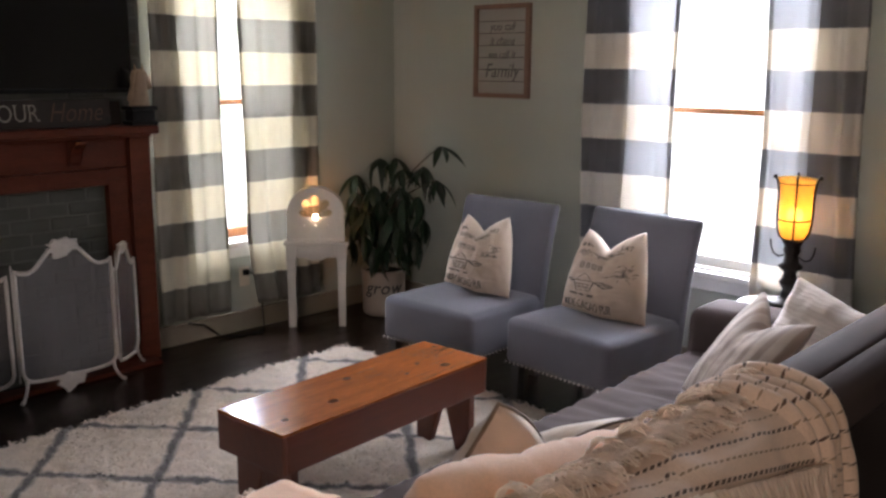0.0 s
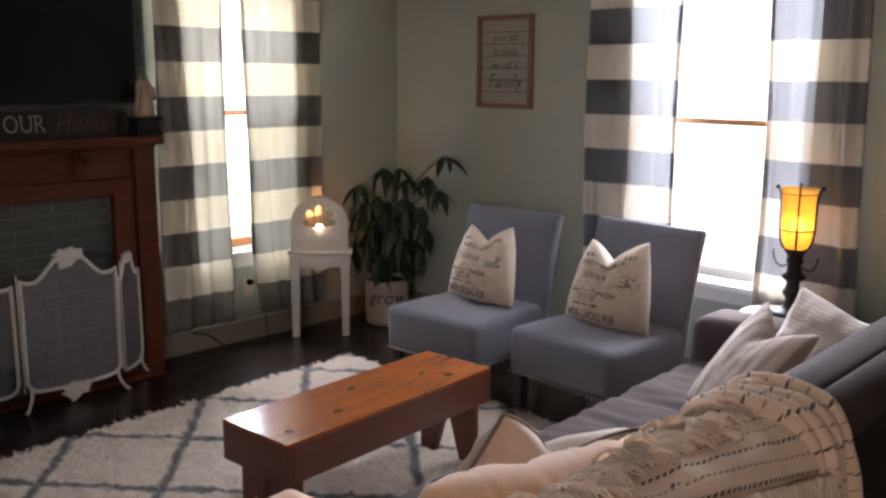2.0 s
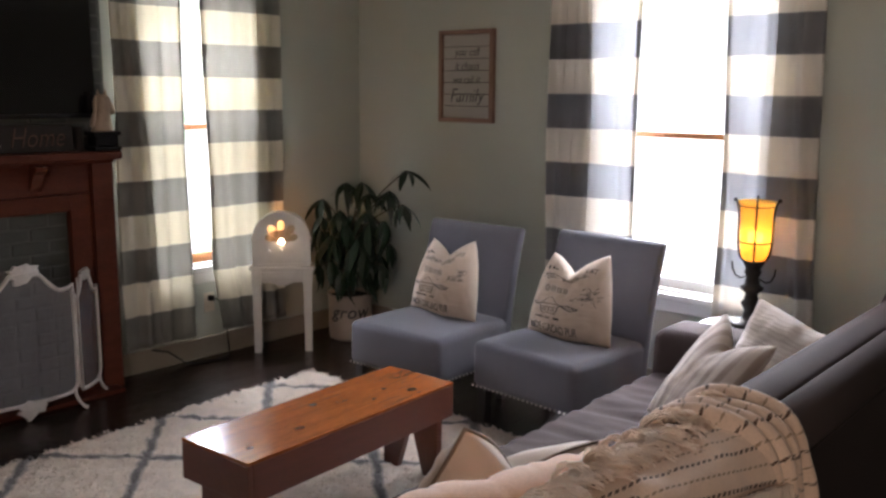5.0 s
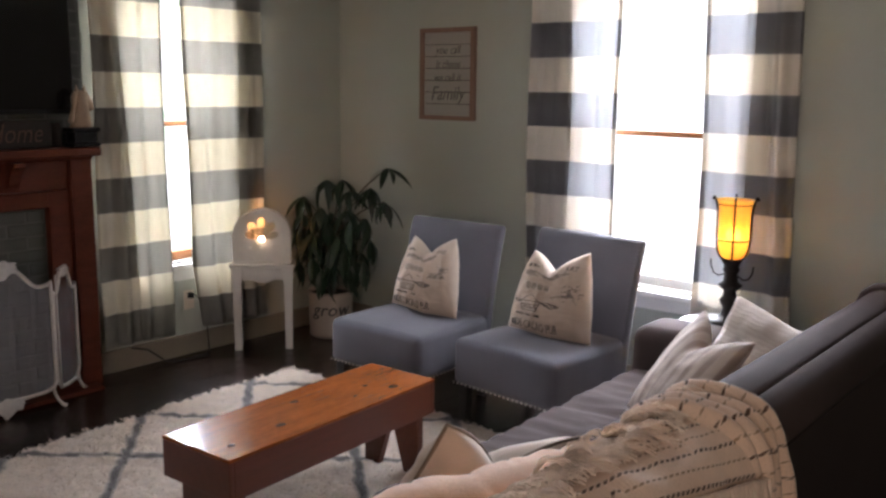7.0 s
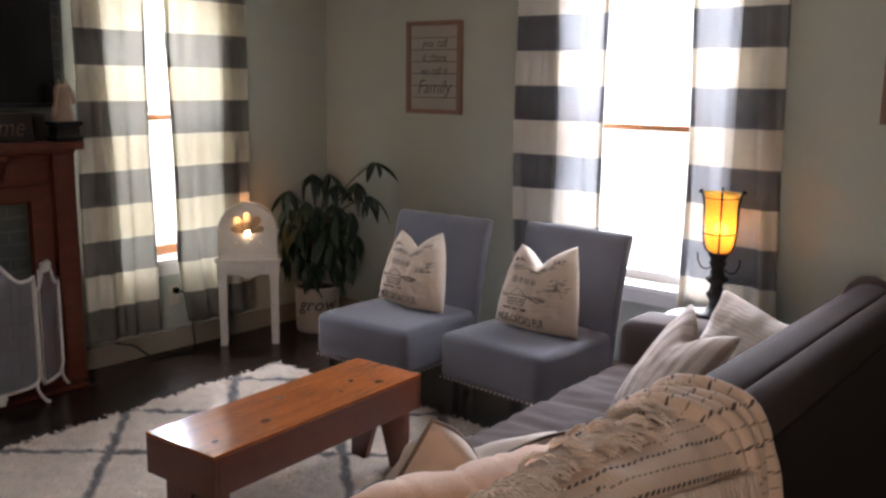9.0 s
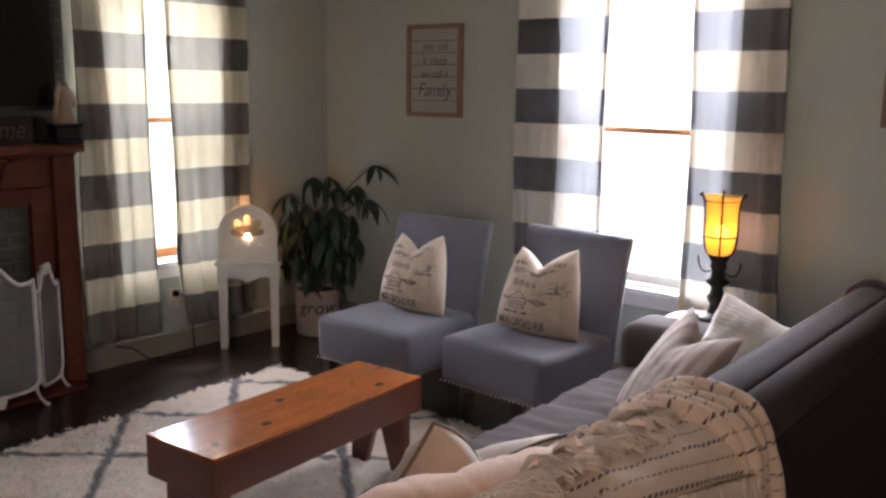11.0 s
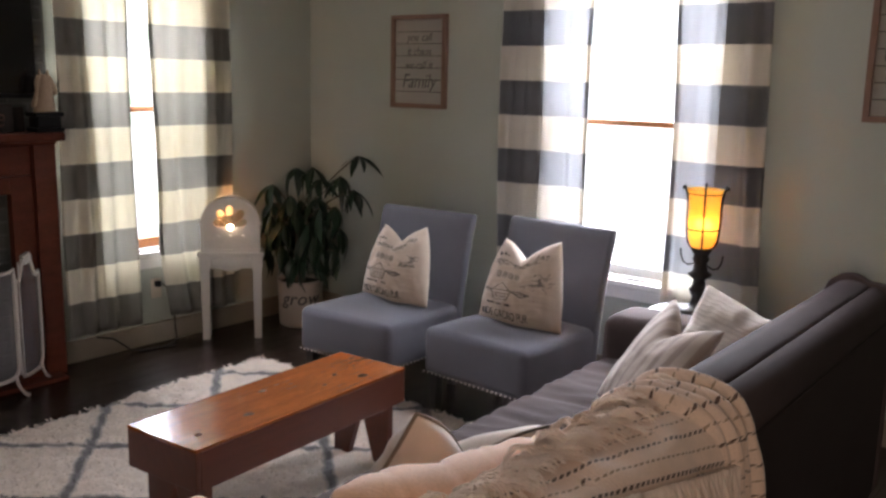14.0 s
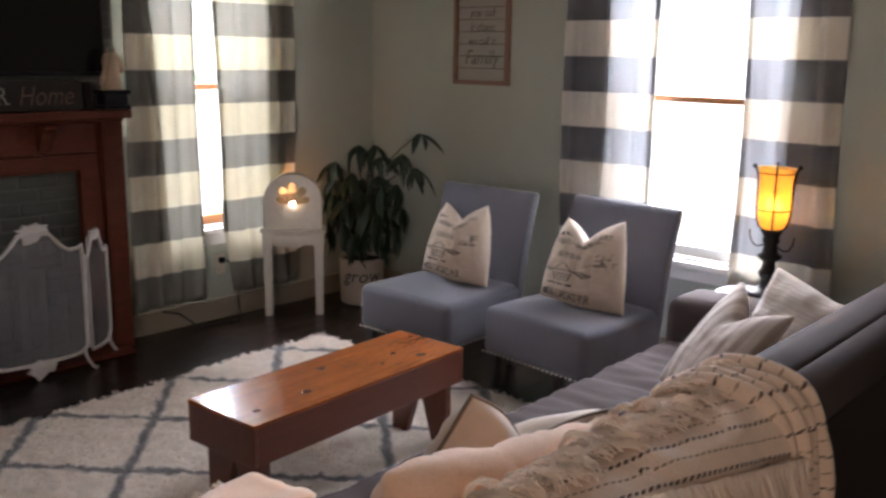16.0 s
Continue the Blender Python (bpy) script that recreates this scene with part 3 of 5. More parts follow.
# lettered board on the mantel
def serif_feet(bm, t, reach):
    """Adds short level bars at the head and foot of every upright stroke of upright capitals."""
    lo, hi = min(v.co.y for v in bm.verts), max(v.co.y for v in bm.verts)
    ends = []
    for e in bm.edges:
        a, b = e.verts[0].co, e.verts[1].co
        if abs(a.y - b.y) < 1e-4 and abs(a.z - b.z) < 1e-5 and a.z > 0 and 0.004 < abs(a.x - b.x) < 0.03:
            if min(abs(a.y - lo), abs(a.y - hi)) < 0.006:
                ends.append(((a.x + b.x) / 2, a.y, abs(a.x - b.x), a.z))
    for x, y, w, z in ends:
        y += t / 2 if y < (lo + hi) / 2 else -t / 2
        box(x - w / 2 - reach / 2, y - t / 2, -z, x + w / 2 + reach / 2, y + t / 2, z + 0.0002, bm=bm)


sign = thing("mantel_sign", "dark grey wooden board lettered bless our home on the mantel", "sign", pose(-4.585, 1.70, 1.331, 0, -6, 0))
part("board", box(-0.009, -0.535, 0.0, 0.009, 0.535, 0.142, 0.003), SIGN, sign)
for text, y, size, material, shear in (("BLESS OUR", -0.072, 0.115, SIGN_WHITE, 0.0), ("Home", 0.345, 0.132, SIGN_RED, 0.35)):
    bm = words(text, size, 0.0012, shear, 1.0, -0.0016)
    if shear == 0.0:
        serif_feet(bm, 0.0045, 0.014)
    for v in bm.verts:
        v.co = Vector((0.0102 + v.co.z, y + 0.84 * v.co.x, 0.071 + 1.08 * v.co.y))
    part("lettering", bm, material, sign, "pale serif capitals" if shear == 0 else "copper script lettering")
single("leaning_board", box(-0.006, -0.16, 0.0, 0.006, 0.06, 0.125, 0.002), SIGN, "small dark wooden board leaning behind the sign", "board", m=pose(-4.625, 2.25, 1.331, 0, -4, 0))


def horse_head():
    fig = thing("horse_figurine", "pale carved horse head figurine on a black pedestal", "figurine", pose(-4.545, 2.380, 1.331))
    base = bmesh.new()
    for z0, z1, g in ((0.0, 0.022, 0.076), (0.0225, 0.078, 0.064), (0.0785, 0.100, 0.076)):
        box(-g * 0.72, -g, z0, g * 0.72, g, z1, 0.005, bm=base)
    part("base", base, BLACK, fig, "black moulded pedestal")
    # rings up the neck: height, half length, half width, shift towards the muzzle
    rings = ((0.100, 0.060, 0.040, 0.000), (0.112, 0.058, 0.040, 0.000), (0.150, 0.048, 0.034, 0.004), (0.185, 0.040, 0.029, 0.008), (0.215, 0.037, 0.026, 0.010),
             (0.245, 0.037, 0.026, 0.012), (0.268, 0.034, 0.025, 0.013), (0.284, 0.026, 0.021, 0.010), (0.292, 0.012, 0.012, 0.006))
    bm = bmesh.new()
    loops = [[bm.verts.new((rx * math.cos(a), dy + ry * math.sin(a), z)) for a in (2 * math.pi * k / 18 for k in range(18))] for z, ry, rx, dy in rings]
    for one, two in zip(loops, loops[1:]):
        for k in range(18):
            bm.faces.new((one[k], one[(k + 1) % 18], two[(k + 1) % 18], two[k]))
    bm.faces.new(loops[0][::-1])
    bm.faces.new(loops[-1])
    bust = part("neck", bm, STONE, fig, "pale carved neck", smooth=True)
    head = tube([(0, 0.012, 0.270), (0, 0.030, 0.250), (0, 0.046, 0.226), (0, 0.058, 0.205), (0, 0.064, 0.192)],
                lambda t: 0.031 - 0.016 * t + 0.006 * max(0, t - 0.7), 14)
    for v in head.verts:
        v.co.x *= 0.82
    part("head", head, STONE, bust, "long head with the muzzle lowered", smooth=True)
    mane = tube([(0, -0.020, 0.286), (0, -0.030, 0.250), (0, -0.036, 0.205), (0, -0.046, 0.160), (0, -0.056, 0.125)], lambda t: 0.012 + 0.004 * math.sin(9 * t), 8)
    part("mane", mane, STONE, bust, "carved mane", smooth=True)
    for s in (-1, 1):
        ear = bmesh.new()
        bmesh.ops.create_cone(ear, cap_ends=True, segments=10, radius1=0.0115, radius2=0.0015, depth=0.040)
        part("ear", ear, STONE, bust, smooth=True, m=pose(s * 0.012, 0.006 + s * 0.014, 0.300, s * -6, 0, 0))


horse_head()


# ---------- fire screen ----------
def fire_screen():
    rnd = random.Random(12)
    fs = thing("fire_screen", "three-fold distressed white metal fireplace screen with wire mesh", "fire screen", pose(-4.42, 1.86, 0))

    def panel(name, m, w, h, feet=(True, True), crest=True):
        top = []
        for i in range(25):
            u = -1 + 2 * i / 24
            a = abs(u)
            rise = 0.115 * (0.5 + 0.5 * math.cos(math.pi * min(max(a - 0.14, 0) / 0.64, 1)))
            top.append((0, u * w / 2, h + rise - 0.012 * math.sin(math.pi * a) + (0.012 if a > 0.93 else 0)))
        low = 0.10
        left = [(0, -w / 2, z) for z in np.linspace(h - 0.02, low + 0.05, 6)]
        bot = [(0, -w / 2 + 0.012, low + 0.02), (0, -w / 2 + 0.04, low)] + [(0, u * w / 2, low - 0.012 * math.cos(u * 1.5)) for u in np.linspace(-0.7, 0.7, 9)] + [(0, w / 2 - 0.04, low), (0, w / 2 - 0.012, low + 0.02)]
        right = [(0, w / 2, z) for z in np.linspace(low + 0.05, h - 0.02, 6)]
        ring = top[::-1] + left + bot + right
        fr = part(name, tube(ring, 0.0105, 8, closed=True), DISTRESSED, fs, "ornate distressed white frame", smooth=True, m=m)
        bm = bmesh.new()
        bm.faces.new([bm.verts.new((x, y * 0.985, z)) for x, y, z in ring])
        thick(part("wire_mesh", bm, MESH, fr, "fine grey wire mesh"), 0.0015)
        for (yy, zz, n, k) in (((0, h + 0.128, 9, 1.0), (0, low - 0.010, 7, 0.95)) if crest else ((0, h + 0.122, 5, 0.6),)):
            pts = []
            for i in range(48):
                a = 2 * math.pi * i / 48
                r = 0.062 * k * (0.72 + 0.28 * abs(math.sin(a)) ** 0.5) * (1 + 0.13 * math.cos(n * a) + 0.07 * math.cos(2 * n * a + 1))
                pts.append((yy + 1.45 * r * math.cos(a), zz - 0.020 + 0.60 * r * math.sin(a) - (0.03 * k * max(0.0, math.cos(a + 1.9)) ** 8)))
            orn = prism(pts, 'x', -0.009, 0.011, 0.004)
            part("crest", orn, DISTRESSED, fr, "cast leaf ornament", smooth=True)
        for s, wanted in ((-1, feet[0]), (1, feet[1])):
            if not wanted:
                continue
            pts = [(0, s * (w / 2 - 0.02), low + 0.01), (0.004, s * (w / 2 - 0.015), 0.075), (0.012, s * (w / 2 - 0.004), 0.045),
                   (0.024, s * (w / 2 + 0.012), 0.018), (0.036, s * (w / 2 + 0.028), 0.009)]
            part("foot", tube(pts, lambda t: 0.011 - 0.003 * math.sin(3 * t), 8), DISTRESSED, fr, "scrolled foot", smooth=True)
        return fr

    panel("centre_panel", pose(0, 0, 0), 0.485, 0.655)
    panel("side_panel", pose(-0.075, 0.345, 0, 0, 0, 36), 0.235, 0.60, feet=(False, True), crest=False)
    panel("side_panel", pose(-0.078, -0.489, 0, 0, 0, -20), 0.44, 0.635, feet=(True, False))
    for s in (-1, 1):
        for z in (0.18, 0.55):
            part("hinge", tube([(0.0, s * 0.2535, z - 0.03), (0.0, s * 0.2535, z + 0.03)], 0.006, 8), DISTRESSED, fs, "small barrel hinge")
        part("finial", tube([(0.012, s * 0.262, 0.11), (0.012, s * 0.262, 0.60), (0.012, s * 0.262, 0.70)], lambda t: 0.0055 - 0.002 * t, 8), DISTRESSED, fs, "thin finial rod", smooth=True)


fire_screen()


# ---------- dark chest beside the hearth ----------
chest = thing("wooden_chest", "almost black low wooden chest standing by the hearth", "chest", pose(-4.20, 1.155, 0))
part("body", box(-0.15, -0.20, 0.03, 0.15, 0.20, 0.275, 0.006), BLACK, chest)
part("lid", box(-0.16, -0.21, 0.2755, 0.16, 0.21, 0.315, 0.012, 3), BLACK, chest, "overhanging rounded lid")
for x in (-0.12, 0.12):
    for y in (-0.17, 0.17):
        part("foot", box(x - 0.02, y - 0.02, 0.0, x + 0.02, y + 0.02, 0.0295, 0.003), BLACK, chest)


# ---------- rug ----------
RX0, RX1, RY0, RY1 = -3.99, -1.55, -0.35, 3.32
rug = thing("rug", "cream shag rug with dark diamond lattice lines under the bench", "rug")


def rug_height(x, y):
    return 0.028 + 0.012 * noise.noise((x * 10, y * 10, 0)) + 0.014 * noise.noise((x * 24, y * 24, 3))


def rug_edge(x, y):
    w = 0.022 * noise.noise((x * 7, y * 7, 8)) + 0.012 * noise.noise((x * 24, y * 24, 2))
    return w


def rug_side(y):
    return RX0 - 0.005 + 0.05 * (3.25 - y)


def rug_point(u, v):
    y = RY0 + (RY1 - RY0) * v
    x = rug_side(y) + (RX1 - rug_side(y)) * u
    w = rug_edge(x, y)
    edge = min(u * (RX1 - RX0), (1 - u) * (RX1 - RX0), v * (RY1 - RY0), (1 - v) * (RY1 - RY0))
    if edge < 0.03:
        x, y = x + w * (1 if u > 0.5 else -1), y + w * (1 if v > 0.5 else -1)
    return (x, y, 0.004 if edge < 0.001 else rug_height(x, y))


part("ground_weave", sheet(130, 190, rug_point), PILE, rug, smooth=True)
verts, faces = [], []
rr = random.Random(21)
for _ in range(52000):
    y = rr.uniform(0.6, RY1)
    x = rr.uniform(rug_side(y) - 0.004, RX1)
    if x > -1.9 and y > 2.0:
        continue
    z = rug_height(x, y) - 0.003
    a, lean, r = rr.uniform(0, 6.283), rr.uniform(0.008, 0.026), rr.uniform(0.003, 0.0056)
    dx, dy = lean * math.cos(a), lean * math.sin(a)
    px, py = -math.sin(a) * r, math.cos(a) * r
    h = rr.uniform(0.004, 0.010)
    k = len(verts)
    verts += [(x - px, y - py, z), (x + px, y + py, z), (x + dx * .6 + px * .8, y + dy * .6 + py * .8, z + h * .7),
              (x + dx * .6 - px * .8, y + dy * .6 - py * .8, z + h * .7), (x + dx, y + dy, z + h)]
    faces += [(k, k + 1, k + 2, k + 3), (k + 3, k + 2, k + 4)]
pile = bpy.data.meshes.new("shag")
pile.from_pydata(verts, [], faces)
pile.materials.append(PILE)
tagged(part("shag", pile, None, rug), kind="stuff")


# ---------- bench ----------
bench = thing("bench", "red-stained knotty pine bench used as a coffee table on the rug", "bench", pose(-2.535, 2.19, 0, 0, 0, 3.5))
BL, BW, BT = 1.10, 0.36, 0.45
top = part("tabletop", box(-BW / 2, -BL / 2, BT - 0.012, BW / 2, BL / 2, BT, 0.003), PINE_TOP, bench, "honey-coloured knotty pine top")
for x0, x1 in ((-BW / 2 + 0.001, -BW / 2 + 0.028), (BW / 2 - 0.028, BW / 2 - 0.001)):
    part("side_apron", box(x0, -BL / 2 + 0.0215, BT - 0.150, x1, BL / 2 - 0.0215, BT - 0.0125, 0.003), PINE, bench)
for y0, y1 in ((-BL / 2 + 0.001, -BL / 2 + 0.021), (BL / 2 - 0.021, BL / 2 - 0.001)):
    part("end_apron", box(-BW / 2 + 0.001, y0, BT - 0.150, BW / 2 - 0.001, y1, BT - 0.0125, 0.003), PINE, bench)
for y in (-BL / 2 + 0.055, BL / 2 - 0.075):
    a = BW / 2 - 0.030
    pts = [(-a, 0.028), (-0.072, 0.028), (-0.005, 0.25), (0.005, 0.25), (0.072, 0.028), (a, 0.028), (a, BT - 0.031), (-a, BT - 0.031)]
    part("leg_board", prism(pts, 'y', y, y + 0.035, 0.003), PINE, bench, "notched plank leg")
for x, y, r in ((0.072, -0.224, 0.020), (-0.068, -0.024, 0.018), (0.109, 0.359, 0.023), (0.014, 0.295, 0.012), (0.069, 0.176, 0.010), (0.081, -0.458, 0.014)):
    bm = bmesh.new()
    vs = [bm.verts.new((x + r * (0.75 + 0.12 * math.sin(3 * k)) * math.cos(k), y + 1.15 * r * (1 + 0.12 * math.cos(2 * k)) * math.sin(k), 0)) for k in (2 * math.pi * i / 14 for i in range(14))]
    f = bm.faces.new(vs)
    ext = bmesh.ops.extrude_face_region(bm, geom=[f])
    for v in ext["geom"]:
        if isinstance(v, bmesh.types.BMVert):
            v.co.z += 0.0006
    for v in bm.verts:
        v.co.z += BT + 0.0001
    part("knot", bm, KNOT, top, "dark pine knot")


# ---------- slipper chairs ----------
def slipper_chair(m, label):
    ch = thing("slipper_chair", label, "chair", m, "slipper chairs by the window")
    w, d0, d1 = 0.305, -0.005, 0.60
    seat = box(-w, d0, 0.215, w, d1, 0.440, 0.038, 5)
    bmesh.ops.subdivide_edges(seat, edges=[e for e in seat.edges if e.calc_length() > 0.3], cuts=7, use_grid_fill=True)
    for v in seat.verts:
        if v.co.z > 0.30:
            v.co.z += 0.022 * (1 - (v.co.x / w) ** 2) * (1 - ((v.co.y - 0.3) / 0.32) ** 2) + 0.01
        v.co.x *= 1 + 0.02 * (v.co.y < 0.3)
    st = part("seat", seat, GREY_FABRIC, ch, smooth=True)
    thick_back = [(0.505, 0.24), (0.60, 0.24), (0.625, 0.40), (0.650, 0.60), (0.690, 0.80), (0.722, 0.905), (0.716, 0.928), (0.690, 0.934), (0.662, 0.918), (0.628, 0.80), (0.590, 0.62), (0.565, 0.43)]
    bk = prism(rounded(thick_back, 1), 'x', -w, w, 0.0)
    for v in bk.verts:
        v.co.x *= 1 + 0.035 * max(0.0, (v.co.z - 0.45) / 0.45)
    edge = [e for e in bk.edges if abs(e.verts[0].co.x - e.verts[1].co.x) < 0.02]
    bmesh.ops.recalc_face_normals(bk, faces=bk.faces)
    bmesh.ops.bevel(bk, geom=edge, offset=0.012, segments=2, affect='EDGES', profile=0.5)
    part("backrest", bk, GREY_FABRIC, ch, smooth=True)
    for x in (-w + 0.035, w - 0.035):
        part("leg", prism([(x - 0.026, 0.2155), (x + 0.026, 0.2155), (x + 0.018, 0.0), (x - 0.018, 0.0)], 'y', 0.03, 0.078, 0.002), LEG, ch, "tapered black wooden leg")
        part("leg", prism([(0.50, 0.239), (0.555, 0.239), (0.60, 0.0), (0.565, 0.0)], 'x', x - 0.022, x + 0.022, 0.002), LEG, ch, "raked black wooden leg")
    nail = bmesh.new()
    bmesh.ops.create_uvsphere(nail, u_segments=8, v_segments=5, radius=0.0062)
    nm = mesh_of("nailhead", nail, NAIL, True)
    n = 23
    for i in range(n):
        part("nailhead", nm, None, st, m=pose(-w * 0.97 + 2 * w * 0.97 * i / (n - 1), d0 - 0.002, 0.228))
    for i in range(18):
        part("nailhead", nm, None, st, m=pose(w * 1.015, 0.03 + 0.5 * i / 17, 0.228))
    return ch


CH1, CH2 = pose(-3.165, 3.155, 0, 0, 0, 1.5), pose(-2.435, 3.275, 0, 0, 0, -3.5)
chair = slipper_chair(CH1, "slate grey upholstered slipper chair with nailhead trim near the plant")
tagged(copy_thing(chair, CH2), "slate grey upholstered slipper chair with nailhead trim before the window")


# ---------- cushions ----------
def pillow_surface(w, h, t, chop, seed, wrinkle=0.006, ears=(0.0, 0.0), boxy=False, lift=0.0):
    def place(u, v, side):
        """u, v from -1 to 1; the outline's corners stand out, the top may be pressed in."""
        e = 1 - 0.05 * (1 - v * v) * abs(u) ** 4
        g = 1 - 0.05 * (1 - u * u) * abs(v) ** 4
        x, z = u * w / 2 * e, v * h / 2 * g
        body = max(0.0, (1 - abs(u) ** 2.6) * (1 - abs(v) ** 2.6)) ** 0.55
        if boxy:
            body = max(0.0, (1 - abs(u) ** 7) * (1 - abs(v) ** 5)) ** 0.42
            body *= 1 - sum(0.22 * math.exp(-((u - c) / 0.035) ** 2) for c in (-0.52, -0.12, 0.22, 0.60))
            x, z = x * (1 - 0.07 * v ** 6 * u * u), z * (1 - 0.10 * u ** 8)
        y = side * t / 2 * body
        dent = math.exp(-(abs(u) / 0.5) ** 1.35) * max(0.0, (v + 0.5) / 1.5) ** 1.7
        z -= chop * dent * h
        y *= 1 - 0.3 * dent * min(1, chop * 5)
        rise = max(0.0, (v + 0.75) / 1.75) ** 2.2
        x += w / 2 * rise * (ears[0] * max(0.0, -u) - ears[1] * max(0.0, u))
        y += side * 0.012 * dent * (1 - v ** 6)
        z += lift * max(0.0, -u) * max(0.0, -v)
        k = wrinkle * body ** 0.5 * (noise.noise((u * 2.2 + seed, v * 2.2, side * 2)) + 0.6 * noise.noise((u * 6 + seed, v * 3, 4)))
        k += wrinkle * 0.30 * body * (1 - abs(noise.noise((u * 2.5 + v * 3.5 + seed, v * 6.0 - u * 1.5, 9 + side)) * 2)) ** 3 * (0.3 + max(0, 0.4 - v))
        pucker = math.sin(17 * v + 4 * u + seed) * max(0.0, u) ** 4 + 0.8 * math.sin(15 * v - 3 * u + seed) * max(0.0, -u) ** 4 + math.sin(14 * u + 2 * v + seed) * max(0.0, -v) ** 5
        k += 0.30 * wrinkle * pucker * body ** 0.35
        return Vector((x, y - k, z))
    return place


def pillow(name, label, m, w, h, t, material, chop=0.0, seed=0, piping=None, group="", wrinkle=0.006, n=30, ears=(0.0, 0.0), boxy=False, lift=0.0):
    pl = thing(name, label, "pillow", m, group)
    f = pillow_surface(w, h, t, chop, seed, wrinkle, ears, boxy, lift)
    bm = bmesh.new()
    for side in (-1, 1):
        sheet(n, n, lambda a, b: f(2 * a - 1, 2 * b - 1, side), bm)
    bmesh.ops.remove_doubles(bm, verts=bm.verts, dist=0.0008)
    body = part("cover", bm, material, pl, smooth=True)
    if piping:
        ring = [f(u, -1, -1) for u in np.linspace(-1, 1, 20)[:-1]] + [f(1, v, -1) for v in np.linspace(-1, 1, 20)[:-1]] + \
               [f(u, 1, -1) for u in np.linspace(1, -1, 26)[:-1]] + [f(-1, v, -1) for v in np.linspace(1, -1, 20)[:-1]]
        part("piping", tube(ring, 0.0055, 6, closed=True), piping, pl, "taupe corded edge", smooth=True)
    return pl, f


def printed(pl, f, w, h, bm, name, label, ink=None):
    """Lays flat shapes (x right, y up, in metres from the middle) on the front of a pillow."""
    bmesh.ops.triangulate(bm, faces=bm.faces)
    long = [e for e in bm.edges if e.calc_length() > 0.03]
    if long:
        bmesh.ops.subdivide_edges(bm, edges=long, cuts=3)
    for v in bm.verts:
        a, b = v.co.x / (w / 2), v.co.y / (h / 2)
        p = f(a, b, -1)
        away = (f(a + 0.02, b, -1) - p).cross(f(a, b + 0.02, -1) - p).normalized()
        v.co = p + away * (0.0028 if away.y < 0 else -0.0028)
    return part(name, bm, ink or INK, pl, label)


def bar(bm, x, y, w, h, wob=0.0):
    n = max(2, int(w / 0.02))
    up = [bm.verts.new((x - w / 2 + w * i / n, y + h / 2 + wob * math.sin(i * 1.7 + x * 40), 0)) for i in range(n + 1)]
    dn = [bm.verts.new((x - w / 2 + w * i / n, y - h / 2 + wob * math.sin(i * 2.3 + 1), 0)) for i in range(n + 1)]
    for i in range(n):
        bm.faces.new((dn[i], dn[i + 1], up[i + 1], up[i]))


def ring_bar(bm, pts, t):
    for a, b in zip(pts, pts[1:]):
        a, b = Vector((*a, 0)), Vector((*b, 0))
        s = (b - a).normalized()
        p = Vector((-s.y, s.x, 0)) * t / 2
        bm.faces.new([bm.verts.new(q) for q in (a - p, b - p, b + p, a + p)])


